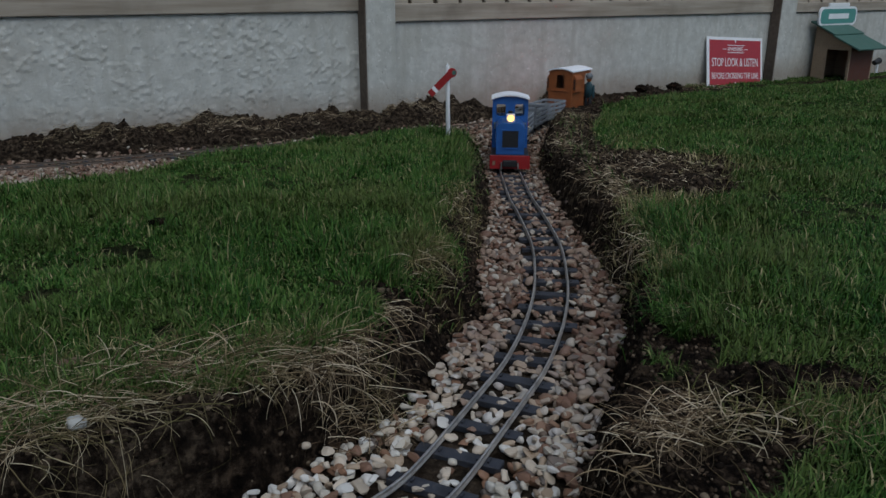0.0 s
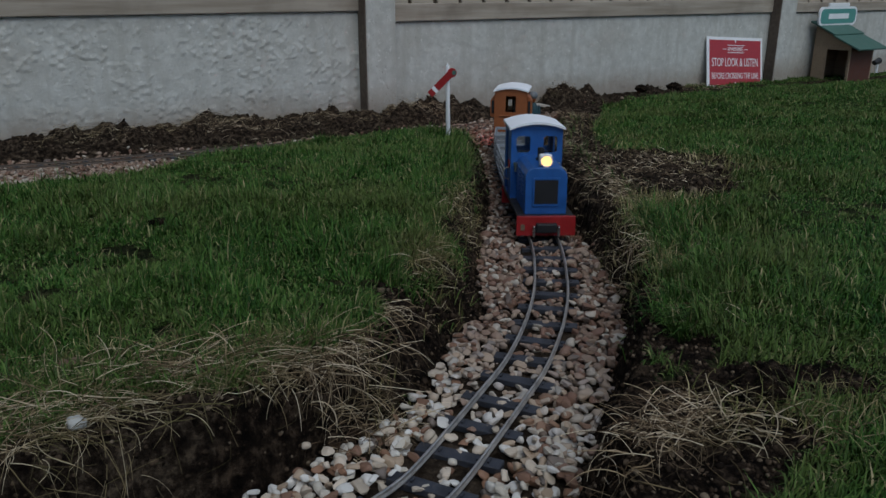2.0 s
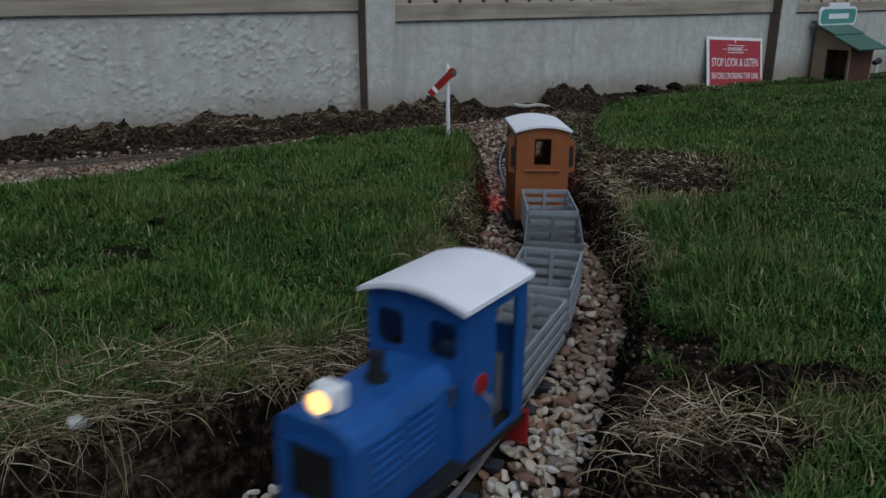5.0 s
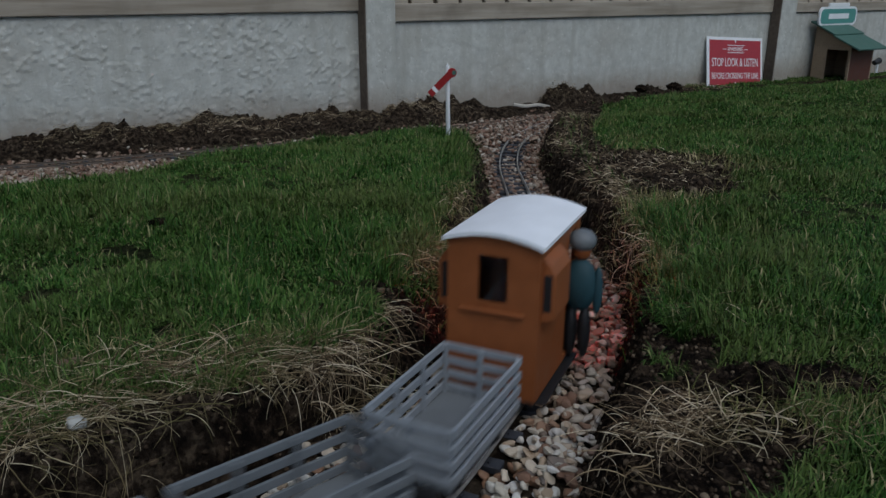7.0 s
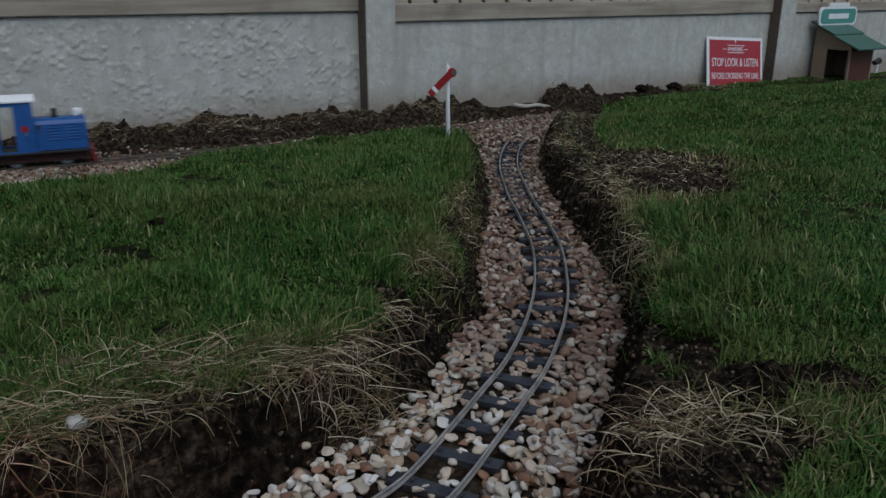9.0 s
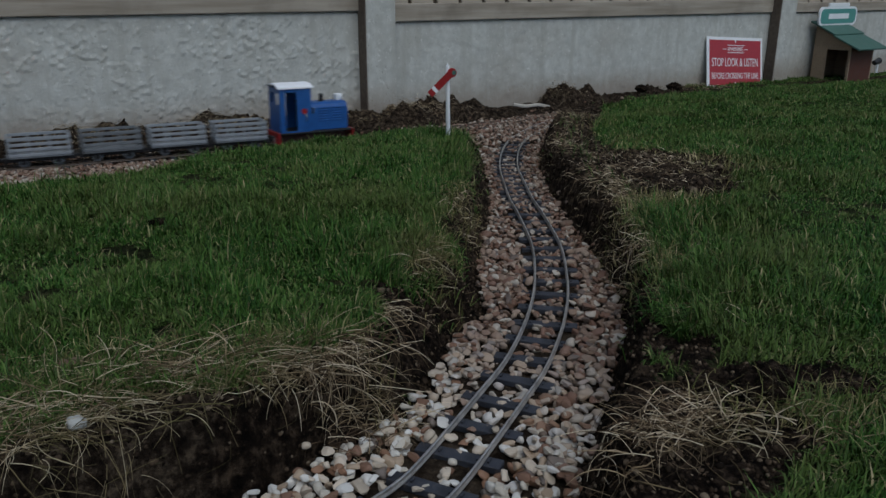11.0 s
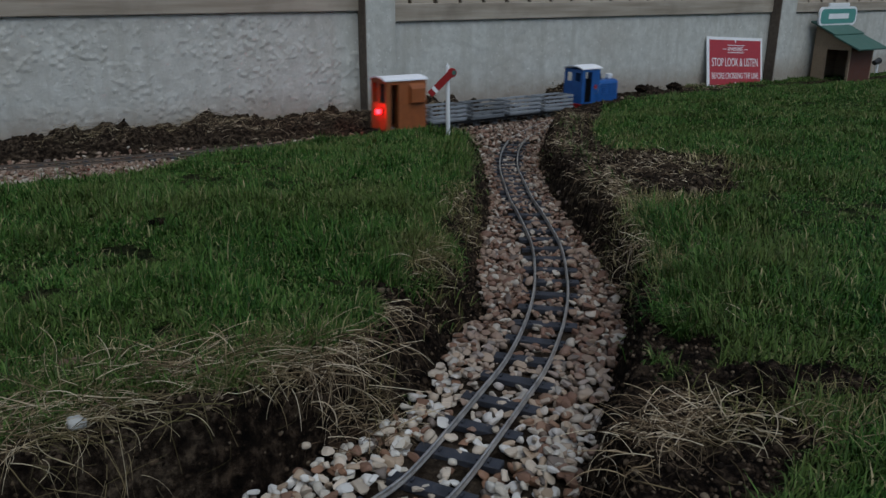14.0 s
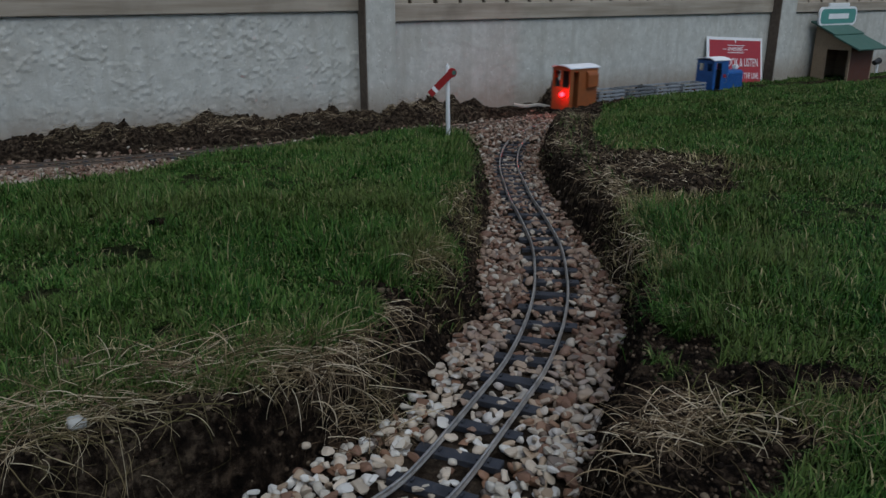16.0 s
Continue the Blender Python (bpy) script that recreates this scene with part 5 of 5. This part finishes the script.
def lump(name, x, y, size, material, label, category, dz=0.0, flat=0.7, seed=1):
    rough = 0.3 if category == "soil clod" else 0.05
    r = random.Random(seed)
    bm = bmesh.new()
    bmesh.ops.create_icosphere(bm, subdivisions=4, radius=1.0)
    for v in bm.verts:
        k = 1 + 0.25 * noise.noise(v.co * 1.7 + Vector((seed * 3.1, 0, 0))) + rough * noise.noise(v.co * 5 + Vector((seed, 2, 0))) + rough * 0.7 * noise.noise(v.co * 11 + Vector((seed, 5, 0)))
        v.co = Vector((v.co.x * size * k, v.co.y * size * 0.75 * k, v.co.z * size * flat * k))
    ob = tagged(part(name, bm, material, None, "", True), label, category)
    ob.matrix_world = pose(x, y, ground_z(x, y) + size * flat * 0.45 + dz, 0, 0, r.uniform(0, 180))
    return ob


PALE_STONE = paint("pale_stone", (0.50, 0.50, 0.47), 0.7, vary=0.25)
BROWN_STONE = paint("brown_stone", (0.16, 0.10, 0.065), 0.8, vary=0.3)
lump("pebble_on_bank", -0.278, 0.530, 0.0085, PALE_STONE, "pale rounded pebble lying among straw on the bank", "stone", 0.003, 0.6, 2)
lump("flat_stone", -0.33, 0.635, 0.012, BROWN_STONE, "flat brown stone half sunk in the grass", "stone", 0.006, 0.35, 3)
lump("brick_lump", -0.135, 0.50, 0.010, paint("brick_red", (0.30, 0.12, 0.07), 0.8), "broken piece of reddish brick in the ditch", "stone", 0, 0.8, 4)
lump("soil_clod", 0.875, 3.56, 0.028, SOIL, "dark wet clod of soil at the wall", "soil clod", 0, 0.6, 5)
lump("soil_clod", 1.055, 3.68, 0.032, SOIL, "large dark clod of soil at the wall", "soil clod", 0, 0.6, 6)
# dark lump added in place of a shaded hollow
lump("soil_clod", 0.275, 0.598, 0.032, SOIL, "dark soil lump standing in for a black hollow in the grass", "soil clod", -0.008, 0.5, 7)
lump("soil_clod", -0.42, 1.12, 0.012, SOIL, "small dark clod of soil on the lawn", "soil clod", 0.004, 0.6, 8)


def build_plank():
    bm = boxes((-0.075, -0.012, 0, 0.075, 0.012, 0.010), bevel=0.002)
    bmesh.ops.subdivide_edges(bm, edges=[e for e in bm.edges if abs((e.verts[0].co - e.verts[1].co).x) > 0.1], cuts=8)
    for v in bm.verts:
        v.co.z += 0.003 * math.sin(v.co.x * 60) + 0.0015 * noise.noise(v.co * 90)
    ob = tagged(part("wood_offcut", bm, wood_material("pale_offcut", (0.42, 0.38, 0.33), (0.58, 0.54, 0.48), 0.8, 3)), "pale split offcut of wood lying on the soil", "wood")
    o = on_wall(0.30, 0, 0.10)
    ob.matrix_world = pose(o.x, o.y, ground_z(o.x, o.y) + 0.004, 0, 2, WALL_ROT - 24)


build_plank()


def build_tap():
    o = on_wall(2.40, 0, 0.05)
    z = ground_z(o.x, o.y)
    tap = tagged(new("ground_spike_light"), "small white stake with black head by the wall", "garden light")
    tap.matrix_world = pose(o.x, o.y, z, 0, 0, WALL_ROT)
    bm = bmesh.new()
    cyl(bm, 0.008, 0.06, Matrix.Translation((0, 0, 0.03)), 16)
    part("stake", bm, WHITE, tap)
    bm = bmesh.new()
    cyl(bm, 0.013, 0.05, Matrix.Translation((-0.01, 0, 0.068)) @ pose(0, 0, 0, 0, 75, 0), 16, 0.018, bevel=0.002)
    part("head", bm, BLACK, tap)


build_tap()


# ---- motion along the track ----
S_ALL = np.arange(len(PATH)) * STEP


def at_path(s):
    i = np.clip(s / STEP, 0, len(PATH) - 1.001)
    k = int(i)
    f = i - k
    p = PATH[k] * (1 - f) + PATH[k + 1] * f
    return p, rail_z(p[0], p[1], s > S_ALL[TURN_AT])


def nearest_s(x, y, second=False):
    d = np.hypot(PATH[:, 0] - x, PATH[:, 1] - y)
    d = np.where((np.arange(len(PATH)) > TURN_AT) == second, d, 9)
    return float(S_ALL[int(np.argmin(d))])


def ride(s, base):
    """Pose of a four-wheeler with its wheels at s +- base / 2."""
    (a, za), (b, zb) = at_path(s - base / 2), at_path(s + base / 2)
    d = b - a
    yaw = math.degrees(math.atan2(d[1], d[0]))
    pitch = -math.degrees(math.atan2(zb - za, float(np.hypot(*d))))
    return pose((a[0] + b[0]) / 2, (a[1] + b[1]) / 2, (za + zb) / 2, 0, pitch, yaw)


# seconds and metres along the path of the locomotive's middle: towards the camera, then along the wall
OUT_RUN = [(0.0, 4.217), (0.5, 4.395), (1.0, 4.576), (1.5, 4.742), (2.6, 5.052), (3.5, 5.318), (4.2, 5.518), (6.3, 6.192), (7.0, 6.45), (7.6, 6.678), (8.0, 6.812), (8.3, 6.925), (8.6, 7.024)]
BACK_RUN = [(9.0, 9.882), (11.4, 10.755), (12.5, 11.195), (13.0, 11.4), (13.4, 11.58), (14.2, 11.91), (14.5, 12.02), (15.2, 12.315), (16.0, 12.638)]


def schedule(lag):
    """Seconds and path lengths for a vehicle that trails the locomotive by lag metres; out of sight it runs round the loop."""
    t1, s1 = np.array([r[0] for r in OUT_RUN]), np.array([r[1] for r in OUT_RUN]) - lag
    t2, s2 = np.array([r[0] for r in BACK_RUN]), np.array([r[1] for r in BACK_RUN]) - lag
    s_gone, s_back = nearest_s(-0.60, 0.19), nearest_s(-1.55, 1.76, True)
    if s1[-1] < s_gone:
        t1, s1 = np.r_[t1, t1[-1] + (s_gone - s1[-1]) / 0.42], np.r_[s1, s_gone]
    if s2[0] > s_back:
        t2, s2 = np.r_[t2[0] - (s2[0] - s_back) / 0.42, t2], np.r_[s_back, s2]
    k1, k2 = s1 <= s_gone + 1e-6, s2 >= s_back - 1e-6
    t_gone, t_back = float(np.interp(s_gone, s1, t1)), float(np.interp(s_back, s2, t2))
    t_all = np.r_[t1[k1], t_gone + 1e-3, t_back - 1e-3, t2[k2]]
    s_all = np.r_[s1[k1], s_gone, s_back, s2[k2]]
    times = np.round(np.arange(0, 16.01, 0.2), 2)
    return [(float(t), float(np.interp(t, t_all, s_all))) for t in times]


WAGON_LAG = [0.203 + 0.1725 * i for i in range(4)]
VAN_LAG = 0.895


def motions():
    walk(LOCO, [(t, ride(s, 0.11)) for t, s in schedule(0.0)])
    for wagon, lag in zip(WAGONS, WAGON_LAG):
        walk(wagon, [(t, ride(s, 0.08)) for t, s in schedule(lag)])
    van_rows = [(t, ride(s, 0.09)) for t, s in schedule(VAN_LAG)]
    walk(VAN, van_rows)
    # wheels turn with the way run, at most 80 degrees from row to row
    lags = dict(zip([LOCO, *WAGONS, VAN], [0.0, *WAGON_LAG, VAN_LAG]))
    for thing, lag in lags.items():
        run = schedule(lag)
        ts, ss = [q[0] for q in run], [q[1] for q in run]
        for parent, axle, x, r in WHEELS:
            if parent != thing:
                continue
            rows, angle, last = [], 0.0, ss[0]
            for t in np.arange(0, 16.001, 1 / 15):
                s = float(np.interp(t, ts, ss))
                angle += min(80.0, math.degrees((s - last) / r))
                last = s
                rows.append((float(t), pose(x, 0, r, 0, angle, 0)))
            walk(axle, rows)
    walk(FIGURINE, [(t, m @ pose(-0.043, 0.056, 0.020, 0, 0, 90)) for t, m in van_rows])


motions()
